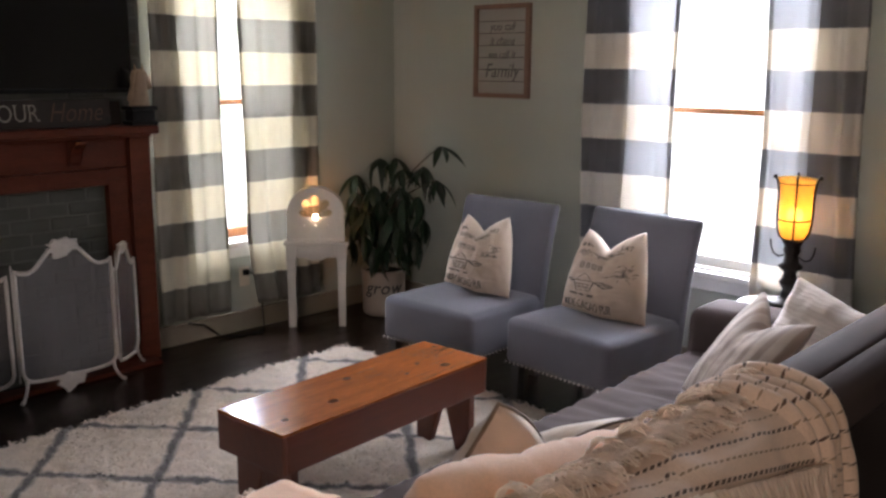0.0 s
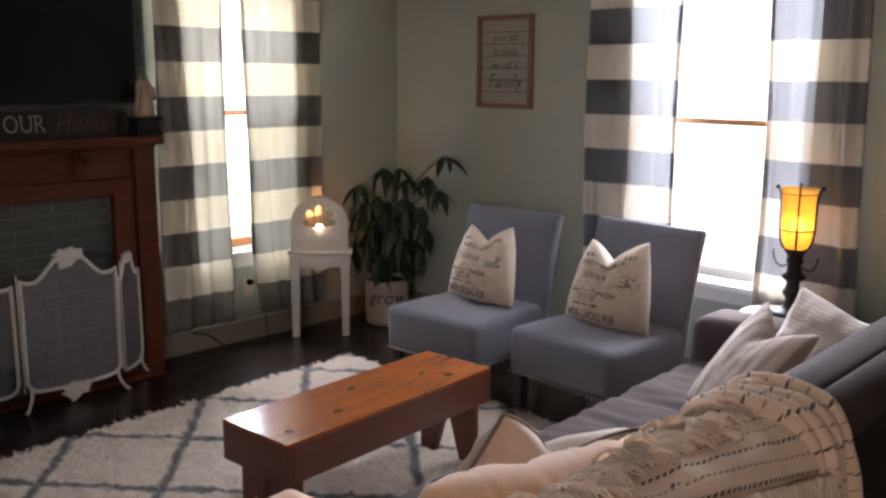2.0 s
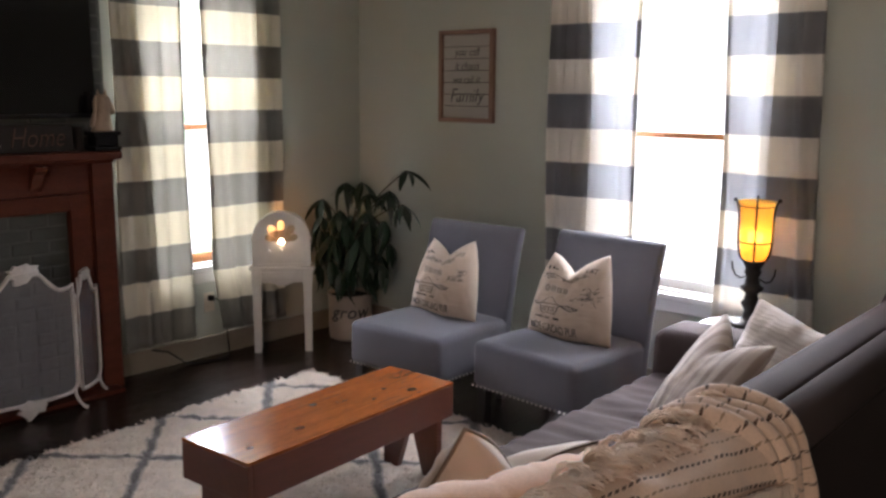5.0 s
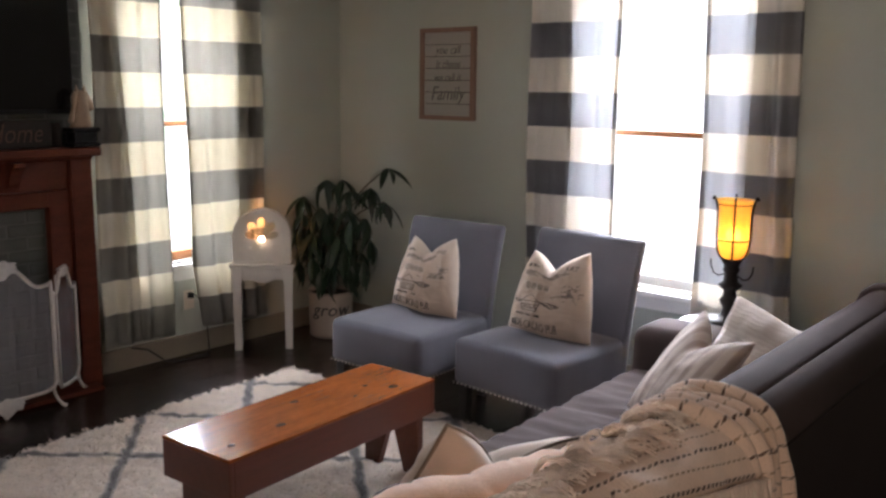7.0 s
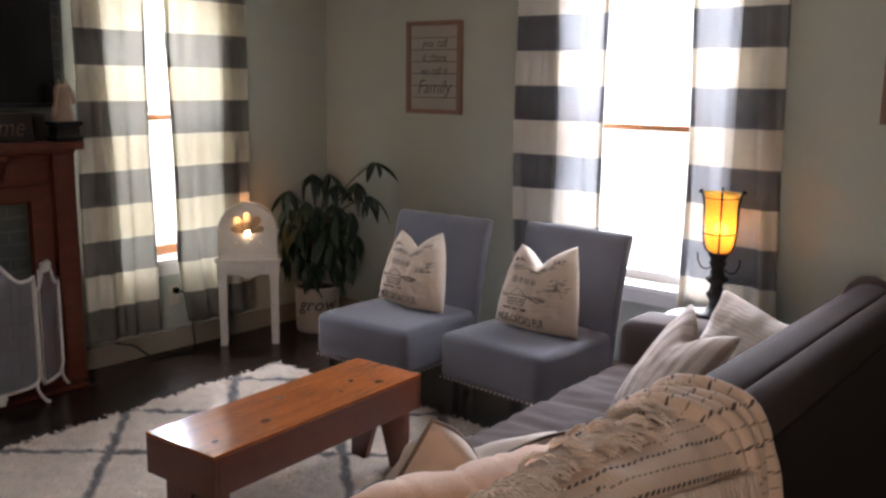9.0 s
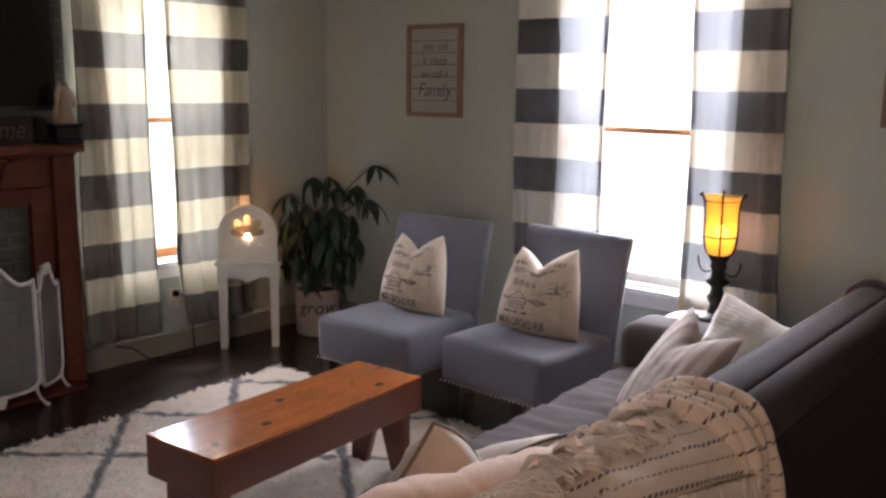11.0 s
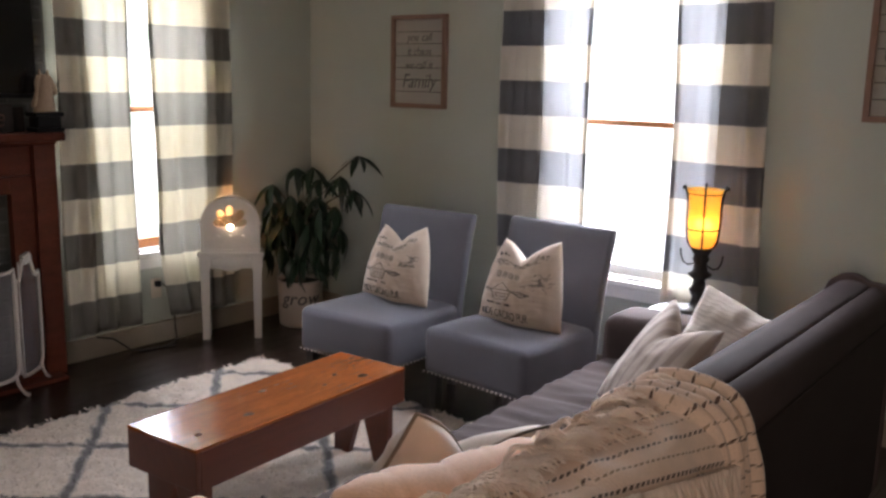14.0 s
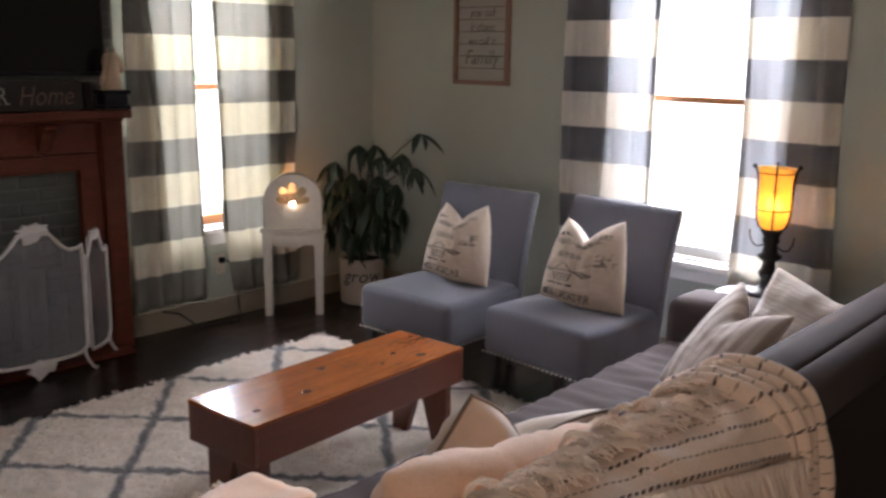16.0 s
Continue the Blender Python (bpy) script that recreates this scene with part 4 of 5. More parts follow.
def grain_sack(m, label, seed, w, h, ears, chop):
    pl, f = pillow("throw_pillow", label, m, w, h, 0.17, CREAM, chop, seed, group="printed pillows on the chairs", wrinkle=0.012, n=72, ears=ears, lift=0.05)
    w, h = 0.42, 0.465

    def ink(bm, name, text, faint=False):
        return printed(pl, f, w, h, bm, name, text, INK_FAINT if faint else INK)
    text = words("DE CACAO PUR", 0.056, 0, 0, 0.98, 0.0004)
    for v in text.verts:
        v.co.x, v.co.y = v.co.x * 0.545 - 0.050, v.co.y * 1.12 - 0.186
    ink(text, "lettering", "charcoal printed capitals")
    text = words("LAT", 0.036, 0, 0, 1.15, 0.0008)
    for v in text.verts:
        a = radians(-20)
        x, y = v.co.x * 0.95, v.co.y
        v.co.x, v.co.y = x * math.cos(a) - y * math.sin(a) + 0.118, x * math.sin(a) + y * math.cos(a) + 0.150
    ink(text, "lettering", "charcoal printed capitals")
    for x, y, bw, bh in ((-0.178, -0.186, 0.014, 0.036), (-0.160, -0.186, 0.012, 0.036), (-0.135, -0.128, 0.044, 0.009), (-0.090, -0.128, 0.028, 0.009),
                         (-0.042, -0.128, 0.030, 0.009), (-0.150, 0.150, 0.018, 0.020), (-0.122, 0.158, 0.016, 0.018), (-0.098, 0.158, 0.020, 0.007)):
        low = bmesh.new()
        bar(low, x, y, bw, bh, 0.0008)
        ink(low, "small_print", "tiny unreadable printed mark")
    for x in (-0.112, -0.077, -0.042, -0.008):
        num = bmesh.new()
        ring_bar(num, [(x - 0.009, 0.028), (x + 0.009, 0.028), (x + 0.009, 0.056), (x - 0.009, 0.056), (x - 0.009, 0.028)], 0.0055)
        bar(num, x, 0.042, 0.016, 0.005)
        ink(num, "faded_mark", "faded unreadable printed mark", True)
    art = bmesh.new()
    ring_bar(art, [(-0.135, -0.050), (-0.122, -0.104), (-0.046, -0.104), (-0.032, -0.050), (-0.135, -0.050)], 0.0045)
    ring_bar(art, [(-0.130, -0.070), (-0.037, -0.070)], 0.0035)
    ring_bar(art, [(-0.127, -0.088), (-0.041, -0.088)], 0.003)
    for x in (-0.108, -0.082, -0.058):
        ring_bar(art, [(x, -0.070), (x + 0.002, -0.088)], 0.003)
    ring_bar(art, [(-0.125, -0.048), (-0.098, -0.020), (-0.080, -0.006), (-0.062, -0.020), (-0.040, -0.048)], 0.0035)
    ring_bar(art, [(-0.137, -0.055), (-0.160, -0.042), (-0.182, -0.044), (-0.160, -0.058), (-0.137, -0.055)], 0.0055)
    ring_bar(art, [(-0.030, -0.052), (0.010, -0.048), (0.062, -0.066), (0.020, -0.078), (-0.030, -0.052)], 0.0055)
    ring_bar(art, [(-0.020, -0.057), (0.045, -0.066)], 0.004)
    ink(art, "printed_picture", "printed pot among leaves")
    rs = random.Random(seed)
    for name, cx, cy, sx, sy, count in (("printed_leaf_spray", 0.118, 0.012, 0.040, 0.034, 30), ("printed_leaf_spray", 0.070, -0.010, 0.055, 0.007, 14),
                                        ("printed_garland", -0.125, 0.112, 0.034, 0.014, 20), ("printed_garland", -0.02, 0.118, 0.075, 0.012, 30), ("printed_garland", 0.06, 0.125, 0.035, 0.013, 18)):
        sp = bmesh.new()
        for k in range(count):
            x, y, a = cx + rs.gauss(0, sx * 0.55), cy + rs.gauss(0, sy * 0.6), rs.uniform(-0.9, 0.9)
            l = rs.uniform(0.006, 0.016)
            ring_bar(sp, [(x - l * math.cos(a), y - l * math.sin(a)), (x, y + rs.uniform(-.003, .005)), (x + l * math.cos(a), y + l * math.sin(a) * 0.6)], rs.uniform(0.0022, 0.0045))
        tagged(ink(sp, name, "sketchy printed leaves", True), kind="stuff")
    return pl


grain_sack(pose(-3.123, 3.534, 0.672, -18, -1, 14), "cream grain-sack pillow printed in charcoal on the chair near the plant", 1, 0.395, 0.43, (0.42, 0.30), 0.20)
grain_sack(pose(-2.385, 3.622, 0.668, -18, -2, 12), "cream grain-sack pillow printed in charcoal on the chair before the window", 6, 0.435, 0.45, (0.44, 0.22), 0.21)


# ---------- sofa ----------
SX0, SX1, SY0, SY1 = -1.88, -0.765, 0.50, 3.77
TURN = pose(-0.9, 3.77, 0) @ pose(0, 0, 0, 0, 0, 1.0) @ pose(0.9, -3.77, 0)   # the sofa stands a degree askew
sofa = thing("sofa", "dark taupe grey upholstered sofa with its back to the camera", "sofa", TURN)


def puffed(x0, y0, z0, x1, y1, z1, bevel, seed, amount=0.008, crown=0.02, cuts=10):
    """An upholstered block: bevelled, crowned and slightly uneven."""
    bm = box(x0, y0, z0, x1, y1, z1, bevel, 4)
    long = [e for e in bm.edges if e.calc_length() > 0.25]
    bmesh.ops.subdivide_edges(bm, edges=long, cuts=cuts, use_grid_fill=True)
    cx, cy, cz = (x0 + x1) / 2, (y0 + y1) / 2, (z0 + z1) / 2
    for v in bm.verts:
        a, b = (v.co.x - cx) / (x1 - x0) * 2, (v.co.y - cy) / (y1 - y0) * 2
        if v.co.z > cz:
            v.co.z += crown * max(0, 1 - a * a) * max(0, 1 - abs(b) ** 6)
        n = noise.noise_vector((v.co.x * 3.5 + seed, v.co.y * 3.5, v.co.z * 3.5))
        v.co += n * amount
    return bm


part("base", box(SX0 + 0.05, SY0 + 0.02, 0.09, SX1 - 0.02, SY1 - 0.02, 0.30, 0.015), SOFA, sofa)
for y0, y1, s in ((SY0 + 0.27, 2.03, 1), (2.04, SY1 - 0.295, 2)):
    cu = puffed(SX0 + 0.03, y0, 0.295, -1.06, y1, 0.455, 0.045, s, 0.006, 0.022, 64)
    for v in cu.verts:
        if v.co.z > 0.42:
            q = noise.noise((v.co.x * 2.0, v.co.y * 13.0 + 2.0 * v.co.x, s))
            v.co.z += 0.020 * (1 - 2.4 * abs(q)) * (0.4 + 0.6 * math.exp(-((v.co.x + 1.25) / 0.35) ** 2)) + 0.004 * noise.noise((v.co.x * 5, v.co.y * 30, 4))
    part("seat_cushion", cu, SOFA, sofa, "gathered taupe seat cushion", smooth=True)
roll = [(-1.06, 0.30), (-1.055, 0.60), (-1.02, 0.80), (-0.99, 0.875), (-0.94, 0.902), (-0.89, 0.899), (-0.856, 0.888), (-0.8505, 0.872), (-0.8505, 0.30)]
part("backrest", prism(rounded(roll, 3), 'y', SY0 + 0.02, SY1 - 0.045, 0.0), SOFA, sofa, "padded back with a rolled top edge", smooth=True)
strip = [(-0.849, 0.30), (-0.849, 0.881), (-0.842, 0.887), (-0.815, 0.881), (-0.786, 0.862), (-0.770, 0.83), (-0.763, 0.77), (-0.762, 0.30)]
part("back_frame", prism(rounded(strip, 2), 'y', SY0 + 0.02, SY1 - 0.045, 0.0), SOFA, sofa, "flat strip behind the rolled top", smooth=True)
back = [(-1.06, 0.30), (-1.05, 0.60), (-1.02, 0.80), (-0.995, 0.868), (-0.955, 0.899), (-0.905, 0.905), (-0.868, 0.893), (-0.853, 0.880),
        (-0.846, 0.878), (-0.80, 0.871), (-0.778, 0.855), (-0.770, 0.82), (-0.768, 0.30)]
part("outer_back", box(-0.768, SY0 + 0.03, 0.06, -0.757, SY1 - 0.05, 0.775, 0.004), SOFA_BACK, sofa, "outer back fabric with its shade put into the colour")
cap = [(a - (0.012 if i < 7 else -0.014), b + 0.018) for i, (a, b) in enumerate(back[1:-1])] + [(-0.752, 0.06), (-1.07, 0.06)]
part("end_panel", prism(cap, 'y', SY1 - 0.045, SY1 + 0.02, 0.012), SOFA, sofa, "upholstered end of the back")
part("end_panel", prism(cap, 'y', SY0 - 0.04, SY0 + 0.02, 0.012), SOFA, sofa, "upholstered end of the back")
part("arm", puffed(SX0, SY1 - 0.29, 0.09, -1.07, SY1, 0.635, 0.06, 5, 0.005, 0.012, 8), SOFA, sofa, "padded square arm", smooth=True)
part("arm", puffed(SX0, SY0 - 0.02, 0.09, -1.07, SY0 + 0.26, 0.635, 0.06, 6, 0.005, 0.012, 8), SOFA, sofa, "padded square arm", smooth=True)
for x in (SX0 + 0.10, SX1 - 0.08):
    for y in (SY0 + 0.08, SY1 - 0.08):
        part("foot", box(x - 0.03, y - 0.03, 0.0, x + 0.03, y + 0.03, 0.092, 0.004), LEG, sofa, "black block foot")


def striped_linen():
    m = mat("striped_linen", (1, 1, 1), 0.9, vary=0.06, scale=8, fine=380, bump=0.35, spread=0.001, sheen=0.2)

    def build(nodes, link, coords):
        sep = nodes.new("ShaderNodeSeparateXYZ")
        link(coords, sep.inputs[0])
        w = math_node(nodes, link, 'FRACT', math_node(nodes, link, 'MULTIPLY', sep.outputs[0], 15.0))
        d = math_node(nodes, link, 'ABSOLUTE', math_node(nodes, link, 'SUBTRACT', w, 0.5))
        ramp = nodes.new("ShaderNodeMapRange")
        ramp.inputs["From Min"].default_value, ramp.inputs["From Max"].default_value = 0.17, 0.25
        link(d, ramp.inputs["Value"])
        return two_tone(nodes, link, ramp.outputs["Result"], (0.40, 0.31, 0.25), (0.58, 0.485, 0.41))
    return recolour(m, build)


def ribbed_knit():
    m = mat("ribbed_cream_knit", (0.72, 0.63, 0.55), 0.95, vary=0.08, scale=10, fine=200, bump=0.4, spread=0.002, sheen=0.3)
    nt = m.node_tree
    wave = nt.nodes.new("ShaderNodeTexWave")
    wave.inputs["Scale"].default_value, wave.inputs["Distortion"].default_value = 16, 5.0
    wave.bands_direction = 'Z'
    tex = next(n for n in nt.nodes if n.type == 'TEX_COORD')
    nt.links.new(tex.outputs["Object"], wave.inputs["Vector"])
    b2 = nt.nodes.new("ShaderNodeBump")
    b2.inputs["Strength"].default_value, b2.inputs["Distance"].default_value = 0.16, 0.006
    nt.links.new(wave.outputs["Fac"], b2.inputs["Height"])
    b1 = next(n for n in nt.nodes if n.type == 'BUMP' and n != b2)
    nt.links.new(b2.outputs["Normal"], b1.inputs["Normal"])
    return m


STRIPED, RIBBED = striped_linen(), ribbed_knit()
pillow("throw_pillow", "taupe and cream striped linen pillow slumped on the sofa", pose(-1.275, 2.775, 0.700, -36, -1, -47), 0.50, 0.47, 0.125, STRIPED, 0.26, 11, wrinkle=0.005, n=44, ears=(0.05, 0.03))
pillow("throw_pillow", "cream textured knit pillow leaning in the sofa corner", pose(-1.19, 3.33, 0.592, -28, 11, -10), 0.56, 0.47, 0.17, RIBBED, 0.05, 17, wrinkle=0.024, n=44)
pillow("throw_pillow", "cream linen pillow with taupe piping lying on the sofa seat", TURN @ pose(-1.46, 1.865, 0.565, -25, -19, -90), 0.70, 0.42, 0.20, CREAM, 0.32, 23, PIPING, wrinkle=0.014)
pillow("throw_pillow", "blush plush cushion propped against the sofa back", TURN @ pose(-1.10, 1.42, 0.655, -7, -3.5, -104), 0.72, 0.47, 0.18, PEACH, 0.0, 31, wrinkle=0.030, n=70, boxy=True)


# ---------- knitted throw over the sofa back ----------
def woven_stripes():
    """Cream weave with dashed charcoal rows; the rows run along y and are set out by the cloth's own length in the uv map."""
    m = mat("cream_woven_throw", (1, 1, 1), 0.95, vary=0.10, scale=16, fine=170, bump=0.55, spread=0.003, sheen=0.4)
    nt = m.node_tree

    def build(nodes, link, coords):
        uv = nodes.new("ShaderNodeUVMap")
        sep = nodes.new("ShaderNodeSeparateXYZ")
        link(uv.outputs["UV"], sep.inputs[0])
        along, across = sep.outputs[0], sep.outputs[1]
        row = math_node(nodes, link, 'FRACT', math_node(nodes, link, 'DIVIDE', across, 0.078))
        line = math_node(nodes, link, 'LESS_THAN', math_node(nodes, link, 'ABSOLUTE', math_node(nodes, link, 'SUBTRACT', row, 0.5)), 0.054)
        slant = math_node(nodes, link, 'ADD', math_node(nodes, link, 'DIVIDE', along, 0.019), math_node(nodes, link, 'DIVIDE', across, 0.012))
        dash = math_node(nodes, link, 'LESS_THAN', math_node(nodes, link, 'FRACT', slant), 0.62)
        dark = math_node(nodes, link, 'MULTIPLY', line, dash)
        faint_row = math_node(nodes, link, 'FRACT', math_node(nodes, link, 'ADD', math_node(nodes, link, 'DIVIDE', across, 0.078), 0.5))
        faint = math_node(nodes, link, 'LESS_THAN', math_node(nodes, link, 'ABSOLUTE', math_node(nodes, link, 'SUBTRACT', faint_row, 0.5)), 0.034)
        first = two_tone(nodes, link, math_node(nodes, link, 'MULTIPLY', faint, dash), (0.77, 0.575, 0.43), (0.36, 0.23, 0.14))
        n = nodes.new("ShaderNodeMix")
        n.data_type = 'RGBA'
        link(dark, n.inputs["Factor"])
        link(first, n.inputs[6])
        n.inputs[7].default_value = (0.11, 0.058, 0.036, 1)
        return n.outputs[2]
    recolour(m, build)
    wave = nt.nodes.new("ShaderNodeTexWave")
    wave.inputs["Scale"].default_value, wave.inputs["Distortion"].default_value = 34, 4.0
    uv = nt.nodes.new("ShaderNodeUVMap")
    nt.links.new(uv.outputs["UV"], wave.inputs["Vector"])
    b2 = nt.nodes.new("ShaderNodeBump")
    b2.inputs["Strength"].default_value, b2.inputs["Distance"].default_value = 0.16, 0.003
    nt.links.new(wave.outputs["Fac"], b2.inputs["Height"])
    b1 = next(n for n in nt.nodes if n.type == 'BUMP' and n != b2)
    nt.links.new(b2.outputs["Normal"], b1.inputs["Normal"])
    return m


WEAVE = woven_stripes()


def along_path(path):
    pts = [Vector((x, 0, z)) for x, z in path]
    acc = [0.0]
    for a, b in zip(pts, pts[1:]):
        acc.append(acc[-1] + (b - a).length)

    def at(s):
        s = max(0.0, min(s, acc[-1]))
        k = max(i for i in range(len(acc) - 1) if acc[i] <= s + 1e-9)
        t = (s - acc[k]) / (acc[k + 1] - acc[k])
        p = pts[k].lerp(pts[k + 1], t)
        way = (pts[k + 1] - pts[k]).normalized()
        return p, Vector((-way.z, 0, way.x)), way
    return at, acc[-1]


throw = thing("throw_blanket", "cream woven throw with dashed charcoal stripes over the sofa back", "blanket", TURN)


def draped(name, path, y_of, nu, nv, wobble, label, ripples=None, cut=None, slope=0.13):
    at, total = along_path(rounded(path))
    bm = bmesh.new()
    uv = bm.loops.layers.uv.new("UVMap")
    grid = []
    for i in range(nu + 1):
        row = []
        for j in range(nv + 1):
            t = j / nv
            s = total * i / nu * (cut(t) if cut else 1.0)
            p, up, way = at(s)
            y = y_of(t, i / nu)
            k = wobble * (noise.noise((y * 7, s * 7, 1)) + 0.5 * noise.noise((y * 17, s * 15, 5)))
            if ripples:
                k += ripples(t, i / nu)
            q = p + up * k
            row.append((bm.verts.new((q.x, y + 0.4 * k, q.z)), y, s))
        grid.append(row)
    for i in range(nu):
        for j in range(nv):
            four = (grid[i][j], grid[i + 1][j], grid[i + 1][j + 1], grid[i][j + 1])
            f = bm.faces.new([q[0] for q in four])
            for loop, q in zip(f.loops, four):
                loop[uv].uv = (q[1], q[2] - slope * (q[1] - 1.3))
    return thick(part(name, bm, WEAVE, throw, label, smooth=True), 0.009)


top_path = [(-0.990, 0.882), (-0.962, 0.902), (-0.930, 0.911), (-0.890, 0.914), (-0.83, 0.906), (-0.772, 0.887), (-0.737, 0.83), (-0.731, 0.765)]
low_path = [(-0.995, 0.872), (-0.982, 0.888), (-0.955, 0.902), (-0.905, 0.909), (-0.83, 0.900), (-0.780, 0.875), (-0.750, 0.80), (-0.742, 0.55), (-0.745, 0.30)]


def far_edge(t, s):
    near = 0.92 + 0.03 * math.sin(11 * s)
    far = 1.91 + 0.13 * s + 0.03 * math.sin(9 * s)
    return near + t * (far - near)


def under_edge(t, s):
    near = 0.98
    far = 1.95 + 0.17 * s + 0.02 * math.sin(7 * s)
    return near + t * (far - near)


near_path = [(-1.045, 0.78), (-1.012, 0.868), (-0.985, 0.890)] + low_path[2:]
draped("under_layer", near_path, under_edge, 70, 110, 0.010, "rippled lower layer hanging down the sofa back",
       lambda t, s: (0.014 * math.sin(46 * t) + 0.006 * math.sin(91 * t + 1)) * min(1, s * 1.6) * (0.35 + 0.65 * t) + 0.010 * math.exp(-((t - 0.9) / 0.12) ** 2) * math.sin(3.14 * min(1, s * 1.15)))


def upper_cut(t):
    return min(0.97, 0.42 + 0.56 * t)


draped("upper_layer", top_path, far_edge, 60, 100, 0.010, "dashed upper layer across the sofa back", cut=upper_cut, slope=0.20)

for k in range(4):
    # thick folds that run side by side over the back and down its outer side
    path = [(x + 0.006 * (k % 2), z + 0.002 + 0.004 * (k % 2)) for x, z in low_path[:-1]] + [(-0.735, 0.32)]
    draped("gathered_fold", path, lambda t, s, k=k: 1.80 + 0.058 * k + 0.15 * s + 0.066 * t + 0.010 * math.sin(7 * s + 1.7 * k), 60, 12, 0.006, "bunched fold at the far edge of the throw",
           lambda t, s, k=k: 0.050 * math.sin(math.pi * t) ** 0.7 - 0.016 + 0.005 * math.sin(13 * s + 2 * k))

at_top, top_len = along_path(rounded(top_path))
rt = random.Random(77)


def tassel_mesh(length, r, bend):
    bm = bmesh.new()
    for k in range(3):
        a = k * 2.1
        tube([(0.005 * math.cos(a + 2.6 * t) + bend * t * t, 0.005 * math.sin(a + 2.6 * t), -length * t) for t in (0, 0.2, 0.4, 0.6, 0.8, 1.0)], lambda t: r * (1.05 - 0.3 * t), 6, bm)
    return mesh_of("tassel", bm, YARN, True)


tassels = [tassel_mesh(l, 0.0062, b) for l, b in ((0.085, 0.01), (0.10, -0.012), (0.115, 0.004))]
for i in range(38):
    # hung along the upper layer's outer edge, which runs downhill to the far side
    y = 1.10 + i * 0.0228 + rt.uniform(-0.004, 0.004)
    t = (y - 0.92) / 1.10
    p, up, way = at_top(top_len * upper_cut(t) - 0.004)
    q = p + up * 0.016
    lean = -math.degrees(math.atan2(way.x, -way.z))
    part("tassel", rt.choice(tassels), None, throw, m=pose(q.x, y, q.z, rt.uniform(-8, 8), lean + rt.uniform(-3, 3), 0) @ pose(0, 0, 0, 0, 0, rt.uniform(0, 360)))

# loose fringe: bunches of strands that spring from the inner edge and fall over the top
fr = bmesh.new()
for b in range(135):
    y0 = 1.06 + 1.00 * (b + rt.random()) / 135
    s0 = top_len * rt.choice((0.02, 0.05, 0.09, 0.16, 0.22)) + rt.uniform(-0.004, 0.008)
    s0 = max(0.0, s0)
    aim = rt.gauss(0.45, 0.55)
    span, arch_up = rt.uniform(0.040, 0.090), rt.uniform(0.003, 0.015) if rt.random() < 0.85 else 0.028
    for k in range(12):
        a = aim + rt.gauss(0, 0.30)
        ln = span * rt.uniform(0.75, 1.15)
        curl = rt.uniform(-0.010, 0.010)
        pts = []
        for i in range(6):
            t = i / 5
            sp = s0 + ln * t * math.cos(a)
            base, u2, w2 = at_top(max(0.0, sp))
            q = base + u2 * (0.009 + arch_up * math.sin(2.6 * t) + rt.uniform(-.002, .003)) + Vector((0, y0 + ln * t * math.sin(a) + curl * math.sin(3.1 * t) + rt.uniform(-.003, .003) + 0.0008 * k, 0))
            pts.append(q)
        tube(pts, lambda t: 0.0027 - 0.0012 * t, 5, fr)
tagged(part("loose_fringe", fr, YARN, throw, "tangled loose yarn fringe", smooth=True), kind="stuff")

second = thing("fringed_blanket", "folded cream fringed blanket on the sofa seat", "blanket", TURN @ pose(-1.68, 1.10, 0.545, 0, 0, 8))
cl = sheet(24, 24, lambda u, v: (-0.26 + 0.30 * u, -0.36 + 0.62 * v, 0.02 + 0.012 * noise.noise((u * 5, v * 5, 2)) - 0.35 * max(0, 0.42 - u) ** 2))
thick(part("cloth", cl, PEACH, second, smooth=True), 0.02)
fb = bmesh.new()
for i in range(90):
    y = -0.36 + 0.62 * i / 89
    a = rt.uniform(-0.4, 0.4)
    tube([(-0.25, y, -0.045), (-0.27, y + a * .02, -0.040 + rt.uniform(0, .014)), (-0.29, y + a * .04, -0.045 + rt.uniform(-.01, .02)), (-0.305, y + a * .06, -0.055)], 0.0032, 4, fb)
tagged(part("edge_fringe", fb, YARN, second, "short yarn fringe", smooth=True), kind="stuff")


